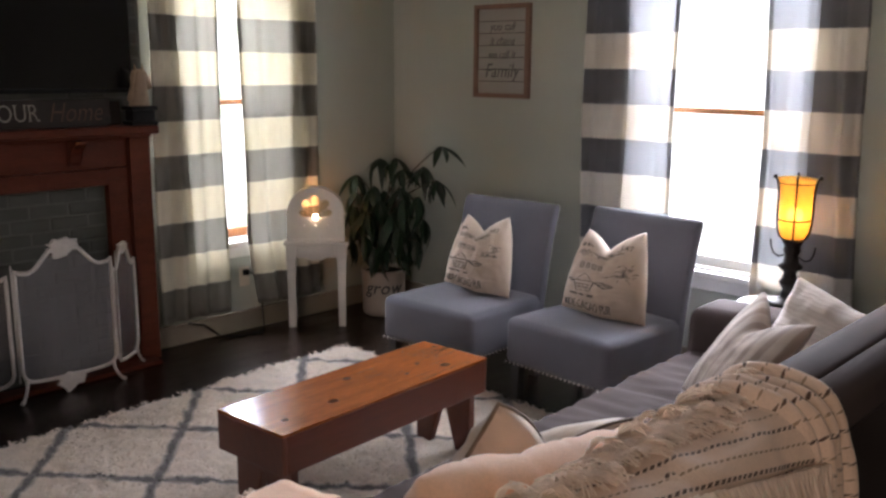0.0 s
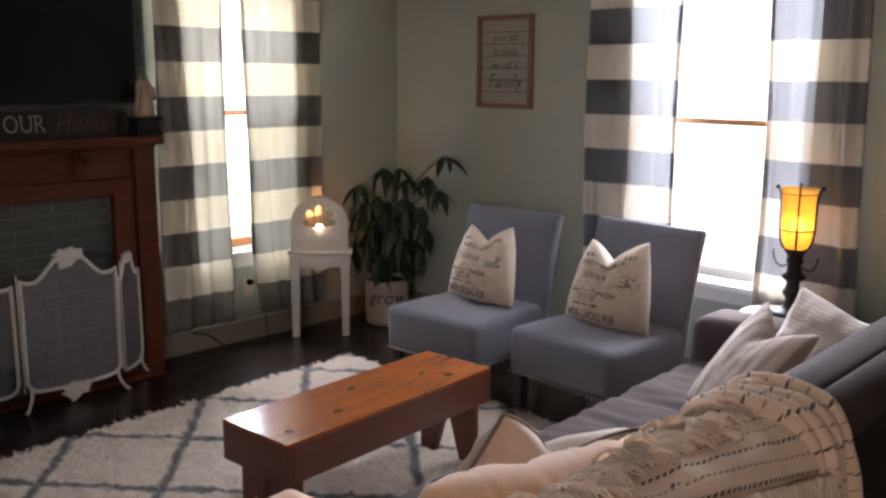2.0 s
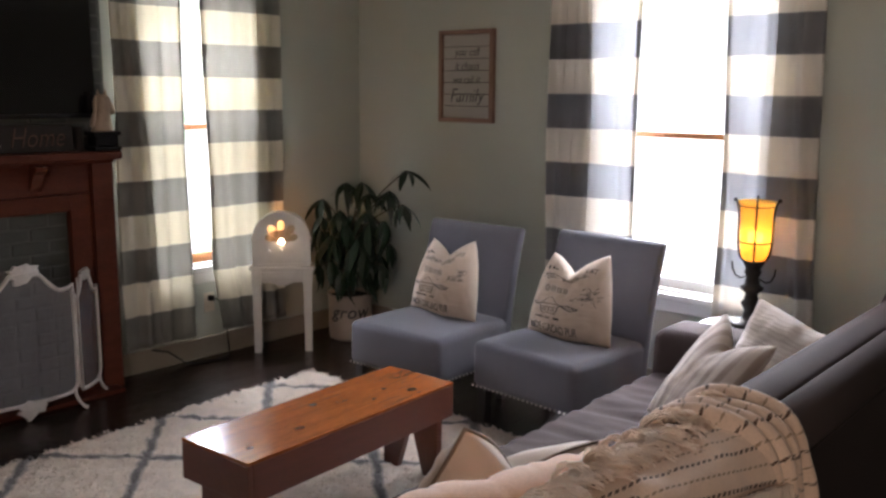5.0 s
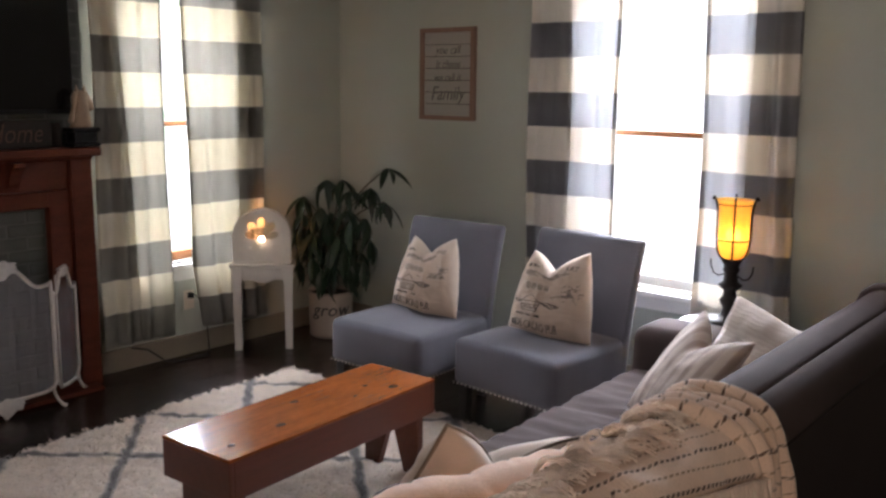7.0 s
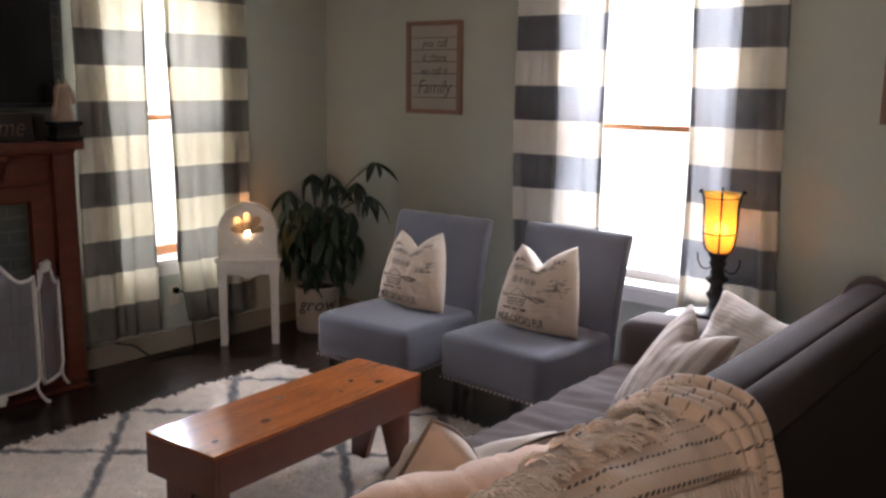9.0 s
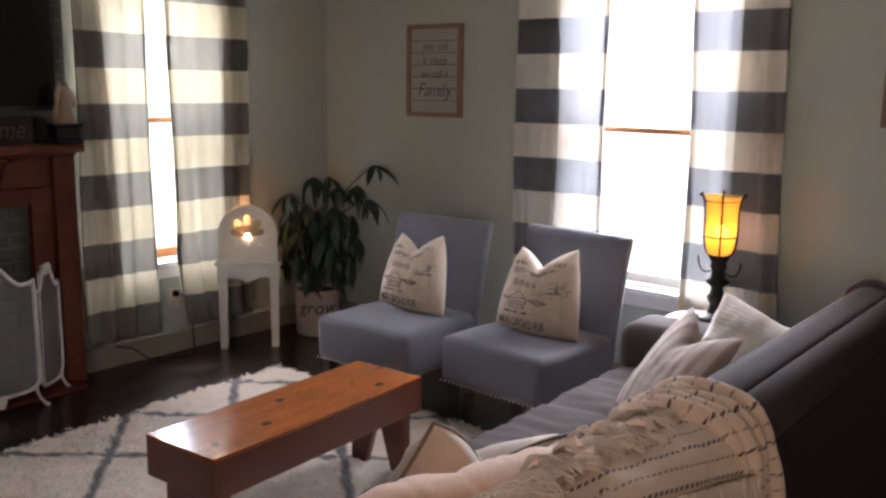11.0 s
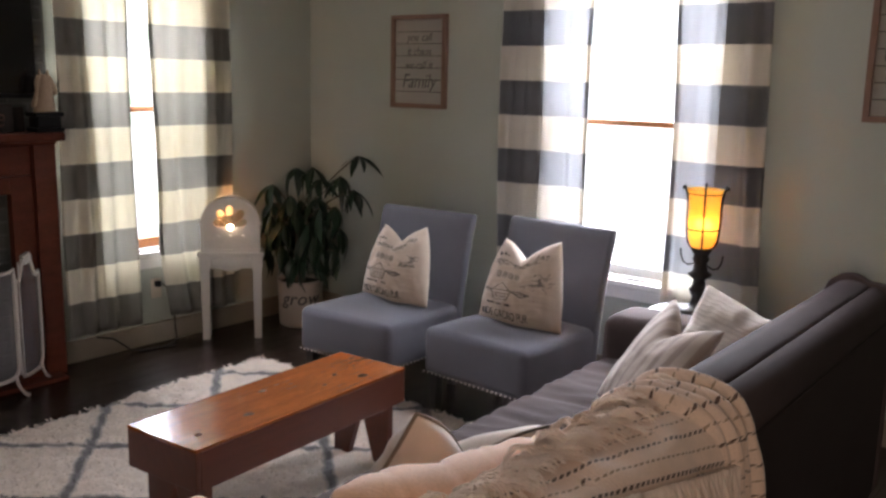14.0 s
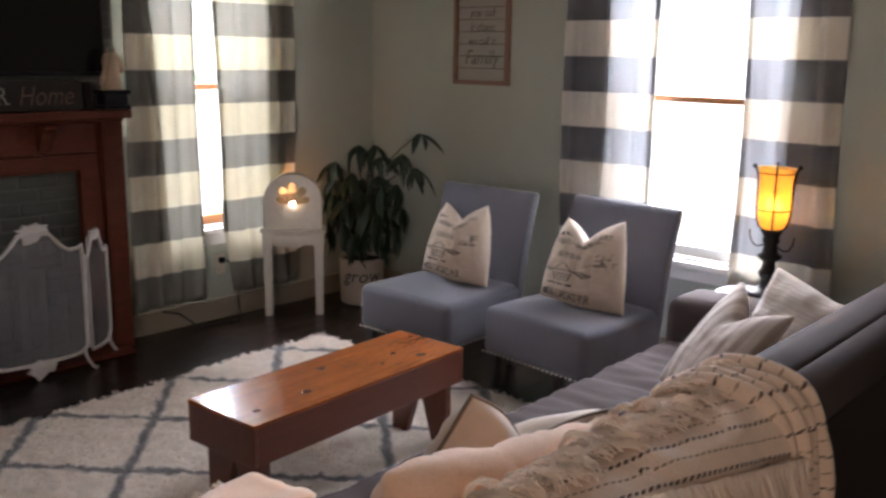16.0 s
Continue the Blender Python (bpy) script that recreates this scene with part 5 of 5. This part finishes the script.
# ---------- framed signs ----------
def framed_sign(x0, z0, texts, label):
    w, h = 0.445, 0.572
    fs = thing("framed_sign", label, "framed sign", pose(x0 + w / 2, N - 0.002, z0))
    b = 0.028
    for nm, x, y, xx, yy in (("frame_side", -w / 2, 0, -w / 2 + b, h), ("frame_side", w / 2 - b, 0, w / 2, h), ("frame_rail", -w / 2 + b, 0, w / 2 - b, b), ("frame_rail", -w / 2 + b, h - b, w / 2 - b, h)):
        part(nm, box(x, -0.034, y, xx, 0.0, yy, 0.002), FRAME_WOOD, fs, "oak frame moulding")
    part("backing", box(-w / 2 + b + 0.001, -0.0028, b + 0.001, w / 2 - b - 0.001, 0.0, h - b - 0.001), SIGN, fs, "dark backing board")
    n = 7
    for i in range(n):
        a = b + (h - 2 * b) * i / n
        part("board", box(-w / 2 + b + 0.001, -0.017, a + 0.0022, w / 2 - b - 0.001, -0.003, a + (h - 2 * b) / n - 0.0022, 0.0015), BOARD, fs, "whitewashed shiplap board")
    for text, z, size in texts:
        made = [words(one, size, 0.0008, 0.28) for one in text.split()]
        spans = [max(v.co.x for v in bm.verts) - min(v.co.x for v in bm.verts) for bm in made]
        at = -(sum(spans) + 0.28 * size * (len(made) - 1)) / 2
        for bm, span in zip(made, spans):
            for v in bm.verts:
                v.co = Vector((v.co.x + at + span / 2, -0.0185 - v.co.z, z - z0 + v.co.y * 1.15))
            at += span + 0.28 * size
            part("word", bm, INK, fs, "black handwritten word")
    return fs


framed_sign(-3.968, 1.458, (("you call", 1.893, 0.064), ("it chaos", 1.806, 0.064), ("we call it", 1.722, 0.062), ("Family", 1.622, 0.108)),
            "oak framed shiplap sign with handwritten family lettering")
beside = framed_sign(-1.112, 1.492, (), "oak framed whitewashed board hung beside the curtain")
for z, wide, high in ((0.408, 0.30, 0.040), (0.298, 0.31, 0.055), (0.19, 0.28, 0.040)):
    part("written_line", box(-wide / 2, -0.0185, z - high / 2, wide / 2, -0.0172, z + high / 2), INK, beside, "unreadable handwritten line")


# ---------- side table and lamp ----------
table = thing("side_table", "small round white painted side table behind the sofa arm", "side table", pose(-1.70, 4.03, 0))
part("tabletop", lathe([(0.02, 0.545), (0.188, 0.545), (0.197, 0.550), (0.200, 0.558), (0.197, 0.566), (0.188, 0.570), (0.02, 0.570)], 40), TABLE_TOP, table, "round white top", smooth=False)
part("apron", lathe([(0.150, 0.490), (0.156, 0.490), (0.156, 0.5445), (0.150, 0.5445)], 32), TABLE_TOP, table, "round apron", smooth=True)
for x in (-0.10, 0.10):
    for y in (-0.10, 0.10):
        part("leg", prism([(x - 0.018, 0.4695), (x + 0.018, 0.4695), (x + 0.012, 0), (x - 0.012, 0)], 'y', y - 0.016, y + 0.016, 0.002), TABLE_TOP, table)

LX, LY, LZ = -1.672, 4.045, 0.571
lamp = thing("table_lamp", "lit amber glass table lamp caged in dark iron straps", "lamp", pose(LX, LY, LZ))
foot = [(0.085, 0.0), (0.088, 0.012), (0.07, 0.024), (0.05, 0.035), (0.035, 0.05), (0.030, 0.08), (0.042, 0.10), (0.046, 0.115), (0.034, 0.13), (0.028, 0.16),
        (0.050, 0.178), (0.056, 0.19), (0.036, 0.205), (0.030, 0.24), (0.040, 0.262), (0.034, 0.28), (0.046, 0.30), (0.052, 0.315)]
part("base", lathe(foot, 28), IRON, lamp, "turned dark bronze base", smooth=True)
glass = [(0.040, 0.316), (0.052, 0.324), (0.063, 0.35), (0.069, 0.40), (0.070, 0.46), (0.070, 0.51), (0.073, 0.55), (0.079, 0.580), (0.085, 0.594)]
inner = [(r - 0.003, z) for r, z in glass[::-1]]
part("shade", lathe(glass + inner, 40, shut=False), AMBER, lamp, "frosted amber glass shade", smooth=True)
bulb = bmesh.new()
bmesh.ops.create_uvsphere(bulb, u_segments=16, v_segments=10, radius=0.036)
part("bulb", bulb, BULB, lamp, "glowing bulb", smooth=True, m=pose(0.0, 0.0, 0.425))
part("socket", tube([(0, 0, 0.313), (0, 0, 0.40)], 0.012, 12), IRON, lamp, smooth=True)
part("band", tube([(0.072 * math.cos(a), 0.072 * math.sin(a), 0.405) for a in (2 * math.pi * k / 40 for k in range(40))], 0.004, 6, closed=True), IRON, lamp, "iron hoop", smooth=True)
part("rim_band", tube([(0.0795 * math.cos(a), 0.0795 * math.sin(a), 0.572) for a in (2 * math.pi * k / 40 for k in range(40))], 0.0025, 6, closed=True), IRON, lamp, "thin iron hoop", smooth=True)
for k in range(4):
    a = radians(k * 90 - 68)
    c, s = math.cos(a), math.sin(a)
    pts = [((r + 0.006) * c, (r + 0.006) * s, z) for r, z in glass[1:]] + [(0.094 * c, 0.094 * s, 0.608), (0.101 * c, 0.101 * s, 0.602), (0.100 * c, 0.100 * s, 0.590)]
    part("strap", tube([(0.044 * c, 0.044 * s, 0.312)] + pts, 0.0052, 6), IRON, lamp, "curled iron strap", smooth=True)
for k in range(2):
    a = radians(k * 180 - 15)
    c, s = math.cos(a), math.sin(a)
    pts = [(r * c, r * s, z) for r, z in ((0.04, 0.235), (0.07, 0.222), (0.10, 0.232), (0.118, 0.262), (0.122, 0.295))]
    part("scroll", tube(pts, 0.004, 6), IRON, lamp, "thin iron scroll", smooth=True)
pl = bpy.data.lights.new("lamp_bulb_light", 'POINT')
pl.energy, pl.color, pl.shadow_soft_size = 4.0, (1.0, 0.74, 0.40), 0.032
new("lamp_bulb_light", pl).matrix_world = pose(LX, LY, LZ + 0.425)


# ---------- radio-shaped night light on its stand ----------
ST = pose(-4.465, 3.478, 0, 0, 0, 50)
stand = thing("lamp_stand", "small white painted wooden stand with tapered legs", "stand", ST)
hw, dp = 0.186, 0.16
part("tabletop", box(-hw - 0.018, -0.012, 0.535, hw + 0.018, dp + 0.005, 0.555, 0.005), WHITE_WOOD, stand)
ap = [(-hw + 0.05, 0.5345), (hw - 0.05, 0.5345), (hw - 0.05, 0.452), (0.07, 0.455), (0.05, 0.446), (0.03, 0.437), (0, 0.433), (-0.03, 0.437), (-0.05, 0.446), (-0.07, 0.455), (-hw + 0.05, 0.452)]
part("front_apron", prism(ap, 'y', 0.006, 0.022, 0.001), WHITE_WOOD, stand, "scalloped apron")
part("drawer_front", box(-hw + 0.066, -0.005, 0.474, hw - 0.066, 0.0055, 0.524, 0.004), WHITE_WOOD, stand)
for x in (-hw, hw):
    part("side_apron", box(x - 0.008, 0.054, 0.455, x + 0.008, dp - 0.052, 0.5345, 0.002), WHITE_WOOD, stand)
    for y in (0.027, dp - 0.027):
        s = 1 if x < 0 else -1
        cxx = x + s * 0.027
        part("leg", box(cxx - 0.031, y - 0.028, 0.432, cxx + 0.031, y + 0.026, 0.5345, 0.003), WHITE_WOOD, stand, "square leg block")
        part("leg_taper", prism([(cxx - 0.028, 0.4315), (cxx + 0.028, 0.4315), (cxx + 0.022, 0), (cxx - 0.022, 0)], 'y', y - 0.024, y + 0.022, 0.003), WHITE_WOOD, stand)

radio = thing("cathedral_radio_lamp", "white cathedral radio shaped lamp with glowing shell cutout", "lamp", ST @ pose(0, 0.012, 0.556))
rw, side_h = 0.180, 0.178


def arch(w, low=0.0, n=22):
    return [(w, low)] + [(w, side_h - 0.005)] + [(w * math.cos(a), side_h + (0.167 + w - rw) * math.sin(a)) for a in (math.pi * k / n for k in range(n + 1))] + [(-w, low)]


holes = []
for ang, ln, wd in ((90, 0.138, 0.0375), (54, 0.130, 0.0365), (126, 0.130, 0.0365), (19, 0.108, 0.031), (161, 0.108, 0.031)):
    c, s = math.cos(radians(ang)), math.sin(radians(ang))
    pts = []
    for k in range(18):
        q = 2 * math.pi * k / 18
        a_, b_ = (ln + 0.014) / 2 + (ln - 0.014) / 2 * math.cos(q), wd * math.sin(q) * (0.62 + 0.38 * math.cos(q))
        pts.append((a_ * c - b_ * s, 0.156 + a_ * s + b_ * c))
    holes.append(pts)
face = flat_shape([arch(rw - 0.016)] + holes, 0.008)
face.materials.clear()
face.materials.append(WHITE_WOOD)
part("front_panel", face, None, radio, "front panel pierced with a shell", m=pose(0, 0.012, 0, 90, 0, 0))
ring = flat_shape([arch(rw), arch(rw - 0.017, 0.017)], 0.022)
ring.materials.clear()
ring.materials.append(WHITE_WOOD)
part("front_moulding", ring, None, radio, "raised arched moulding", m=pose(0, 0.0115, 0, 90, 0, 0))
shell_ = bmesh.new()
out_, in_ = arch(rw - 0.003), arch(rw - 0.011)
for pts, flip in ((out_, False), (in_, True)):
    a = [shell_.verts.new((x, 0.024, z)) for x, z in pts]
    b = [shell_.verts.new((x, 0.125, z)) for x, z in pts]
    for i in range(len(pts) - 1):
        shell_.faces.new((a[i], a[i + 1], b[i + 1], b[i]))
part("cabinet", shell_, WHITE_WOOD, radio, "arched wooden cabinet", smooth=False)
part("floor_board", box(-rw + 0.012, 0.018, 0.001, rw - 0.012, 0.125, 0.010), WHITE_WOOD, radio)
for s in (-1, 1):
    part("side_ledge", box(s * rw - 0.010, -0.004, 0.172, s * rw + 0.010, 0.05, 0.180, 0.002), WHITE_WOOD, radio, "small side ledge")
for x in (-0.075, 0.0, 0.075):
    kb = bmesh.new()
    bmesh.ops.create_cone(kb, cap_ends=True, segments=14, radius1=0.008, radius2=0.006, depth=0.012)
    part("knob", kb, WHITE_WOOD, radio, "tiny round knob", smooth=True, m=pose(x, 0.003, 0.100, 90, 0, 0))
sb = bmesh.new()
bmesh.ops.create_uvsphere(sb, u_segments=14, v_segments=10, radius=0.0165)
part("bulb", sb, SMALL_BULB, radio, "glowing bulb", smooth=True, m=pose(0, -0.002, 0.160))
rl = bpy.data.lights.new("radio_bulb_light", 'POINT')
rl.energy, rl.color, rl.shadow_soft_size = 1.3, (1.0, 0.46, 0.17), 0.012
new("radio_bulb_light", rl).matrix_world = ST @ pose(0, 0.112, 0.556 + 0.235)


# ---------- plant ----------
PX, PY = -4.43, 4.02
plant = thing("potted_plant", "dark green money tree in a cream lettered pot", "plant", pose(PX, PY, 0))
pot_shape = [(0.118, 0.0), (0.138, 0.012), (0.142, 0.04), (0.145, 0.16), (0.147, 0.285), (0.152, 0.30), (0.150, 0.312), (0.140, 0.312), (0.136, 0.285)]
pot = part("pot", lathe(pot_shape, 40), POT, plant, "cream glazed pot", smooth=True)
tx = words("grow", 0.12, 0.0012, 0.25, 1.05, 0.001)
for v in tx.verts:
    a = radians(-43) + v.co.x / 0.147
    r = 0.1475 + v.co.z
    v.co = Vector((r * math.cos(a), r * math.sin(a), 0.20 + v.co.y))
part("lettering", tx, INK, pot, "black script lettering")
part("soil", lathe([(0.02, 0.280), (0.137, 0.280), (0.136, 0.290), (0.06, 0.296)], 24), SOIL, plant)
rp = random.Random(15)


def leaflet(length, wide, droop):
    bm = bmesh.new()
    n = 9
    rows = []
    for i in range(n + 1):
        t = i / n
        w = wide * (math.sin(math.pi * t ** 0.85) ** 0.8) if 0 < t < 1 else 0.0012
        x = length * (t - 0.25 * droop * t * t)
        z = -droop * length * 0.75 * t * t
        rows.append([bm.verts.new((x, s * w, z + 0.18 * abs(s) * w)) for s in (-1, -0.5, 0, 0.5, 1)])
    for a, b in zip(rows, rows[1:]):
        for k in range(4):
            bm.faces.new((a[k], a[k + 1], b[k + 1], b[k]))
    return mesh_of("leaf", bm, LEAF, True)


leaf_kinds = [leaflet(l, w, d) for l, w, d in ((0.22, 0.025, 0.45), (0.20, 0.024, 0.75), (0.23, 0.026, 0.95), (0.19, 0.022, 0.3))]
trunk = bmesh.new()
for k in range(3):
    tube([(0.022 * math.cos(6 * t + k * 2.09), 0.022 * math.sin(6 * t + k * 2.09), 0.27 + 0.42 * t) for t in (i / 16 for i in range(17))], lambda t: 0.016 - 0.004 * t, 8, trunk)
part("trunk", trunk, STEM, plant, "braided trunk", smooth=True)
whorls = [((-0.03, 0.0, 1.05), 7, 0.35), ((0.40, -0.02, 1.03), 7, 0.40), ((0.50, 0.0, 0.95), 7, 0.5), ((-0.20, -0.06, 0.93), 6, 0.45), ((0.22, -0.02, 1.0), 7, 0.4), ((0.50, 0.03, 1.16), 5, 0.15), ((0.10, 0.02, 1.06), 5, 0.6), ((-0.17, -0.10, 0.82), 6, 0.6),
          ((0.02, -0.10, 0.88), 7, 0.6), ((0.24, -0.06, 0.88), 7, 0.65), ((0.40, -0.06, 0.84), 7, 0.7), ((0.12, -0.14, 0.80), 7, 0.8), ((-0.10, -0.16, 0.74), 7, 0.8),
          ((0.30, -0.12, 0.74), 7, 0.9), ((0.05, -0.18, 0.70), 7, 0.9), ((0.18, -0.16, 0.64), 7, 1.0), ((-0.14, -0.12, 0.62), 7, 1.0), ((0.42, -0.04, 0.70), 6, 1.0),
          ((0.02, -0.18, 0.56), 6, 1.05), ((0.28, -0.10, 0.58), 7, 1.05), ((-0.08, -0.2, 0.52), 6, 1.05), ((0.38, -0.06, 0.56), 6, 1.1), ((0.14, -0.2, 0.50), 6, 1.1),
          ((-0.18, -0.02, 0.66), 6, 0.9)]
for k in range(24):
    # the dense middle of the crown
    a, q = rp.uniform(0, 6.283), rp.random() ** 0.5
    whorls.append(((0.12 + 0.27 * q * math.cos(a), -0.06 + 0.10 * math.sin(2.3 * k), 0.72 + 0.24 * q * math.sin(a)), rp.choice((6, 7)), rp.uniform(0.7, 1.1)))
for (x, y, z), count, tilt in whorls:
    p0, p3 = Vector((rp.uniform(-.02, .02), rp.uniform(-.02, .02), 0.62 + 0.05 * rp.random())), Vector((x, y, z))
    if p3.z < p0.z + 0.06:
        p0.z = p3.z - 0.10
    mid = p0.lerp(p3, 0.5) + Vector((-0.15 * x, -0.15 * y, 0.05))
    stem = part("stem", tube([p0.lerp(mid, t).lerp(mid.lerp(p3, t), t) for t in (i / 8 for i in range(9))], 0.0045, 6), STEM, plant, smooth=True)
    a0 = rp.uniform(0, 360)
    for k in range(count):
        a = a0 + 360 * k / count + rp.uniform(-14, 14)
        kk = rp.uniform(0.72, 1.05)
        if tilt < 0.2:
            a = [20, 52, -160, 110, -60][k]
        part("leaf", rp.choice(leaf_kinds if tilt > 0.2 else leaf_kinds[::3]), None, stem,
             m=pose(x, y, z, 0, 0, a) @ pose(0, 0, 0, rp.uniform(-25, 25), 12 + 52 * tilt * rp.uniform(0.6, 1.2), 0) @ Matrix.Diagonal((kk, kk, kk, 1)))


# ---------- outlet and cords ----------
out = thing("wall_outlet", "almond wall outlet with a black plug in it", "outlet", pose(W + 0.001, 3.125, 0.345, 0, 0, 90))
part("plate", box(-0.036, -0.006, -0.06, 0.036, 0.0, 0.06, 0.002), OUTLET, out)
part("plug", box(-0.014, -0.04, 0.012, 0.016, -0.0065, 0.046, 0.004), BLACK, out, "black plug")
part("receptacle", box(-0.016, -0.010, -0.046, 0.016, -0.0065, -0.012, 0.003), OUTLET, out, "orange-tan receptacle")
cord = tube([(W + 0.035, 3.15, 0.372), (W + 0.05, 3.20, 0.33), (W + 0.035, 3.23, 0.22), (W + 0.03, 3.235, 0.10), (W + 0.035, 3.24, 0.006), (W + 0.09, 3.18, 0.005), (W + 0.12, 3.05, 0.005), (W + 0.10, 2.93, 0.005)], 0.0035, 6)
single("power_cord", cord, CORD, "thin black power cord trailing along the baseboard", "cord", smooth=True)
cord = tube([(W + 0.14, 3.16, 0.006), (W + 0.10, 2.99, 0.006), (W + 0.075, 2.90, 0.012), (W + 0.055, 2.86, 0.05), (W + 0.045, 2.80, 0.10), (W + 0.04, 2.70, 0.13)], 0.005, 6)
single("power_cord", cord, CORD, "black extension cord running behind the curtain", "cord", smooth=True)


# ---------- floor planks ----------
rf = random.Random(8)
plank_kinds = [mesh_of("plank", box(-0.0615, -l / 2, -0.012, 0.0615, l / 2, 0.0, 0.0012, 1), FLOOR) for l in (0.9, 1.1, 1.35)]
lengths = (0.9, 1.1, 1.35)
rest = bmesh.new()
x = W + 0.064
while x < EAST:
    y = SOUTH - rf.uniform(0, 0.7)
    while y < N:
        k = rf.randrange(3)
        l = lengths[k]
        a, b = y + 0.001, y + l - 0.001
        if -4.8 < x < -0.3 and 0.9 < (a + b) / 2 and b < N:
            part("plank", plank_kinds[k], None, floor, m=pose(x, (a + b) / 2, 0.0, 0, 0, 180 * rf.randrange(2)))
        else:
            a, b = max(a, SOUTH), min(b, N)
            if b - a > 0.05:
                box(x - 0.0615, a, -0.012, x + 0.0615, b, 0.0, bm=rest)
        y += l
    x += 0.1245
tagged(part("outer_plank", rest, FLOOR, floor, "dark plank flooring past the seats"), kind="stuff")
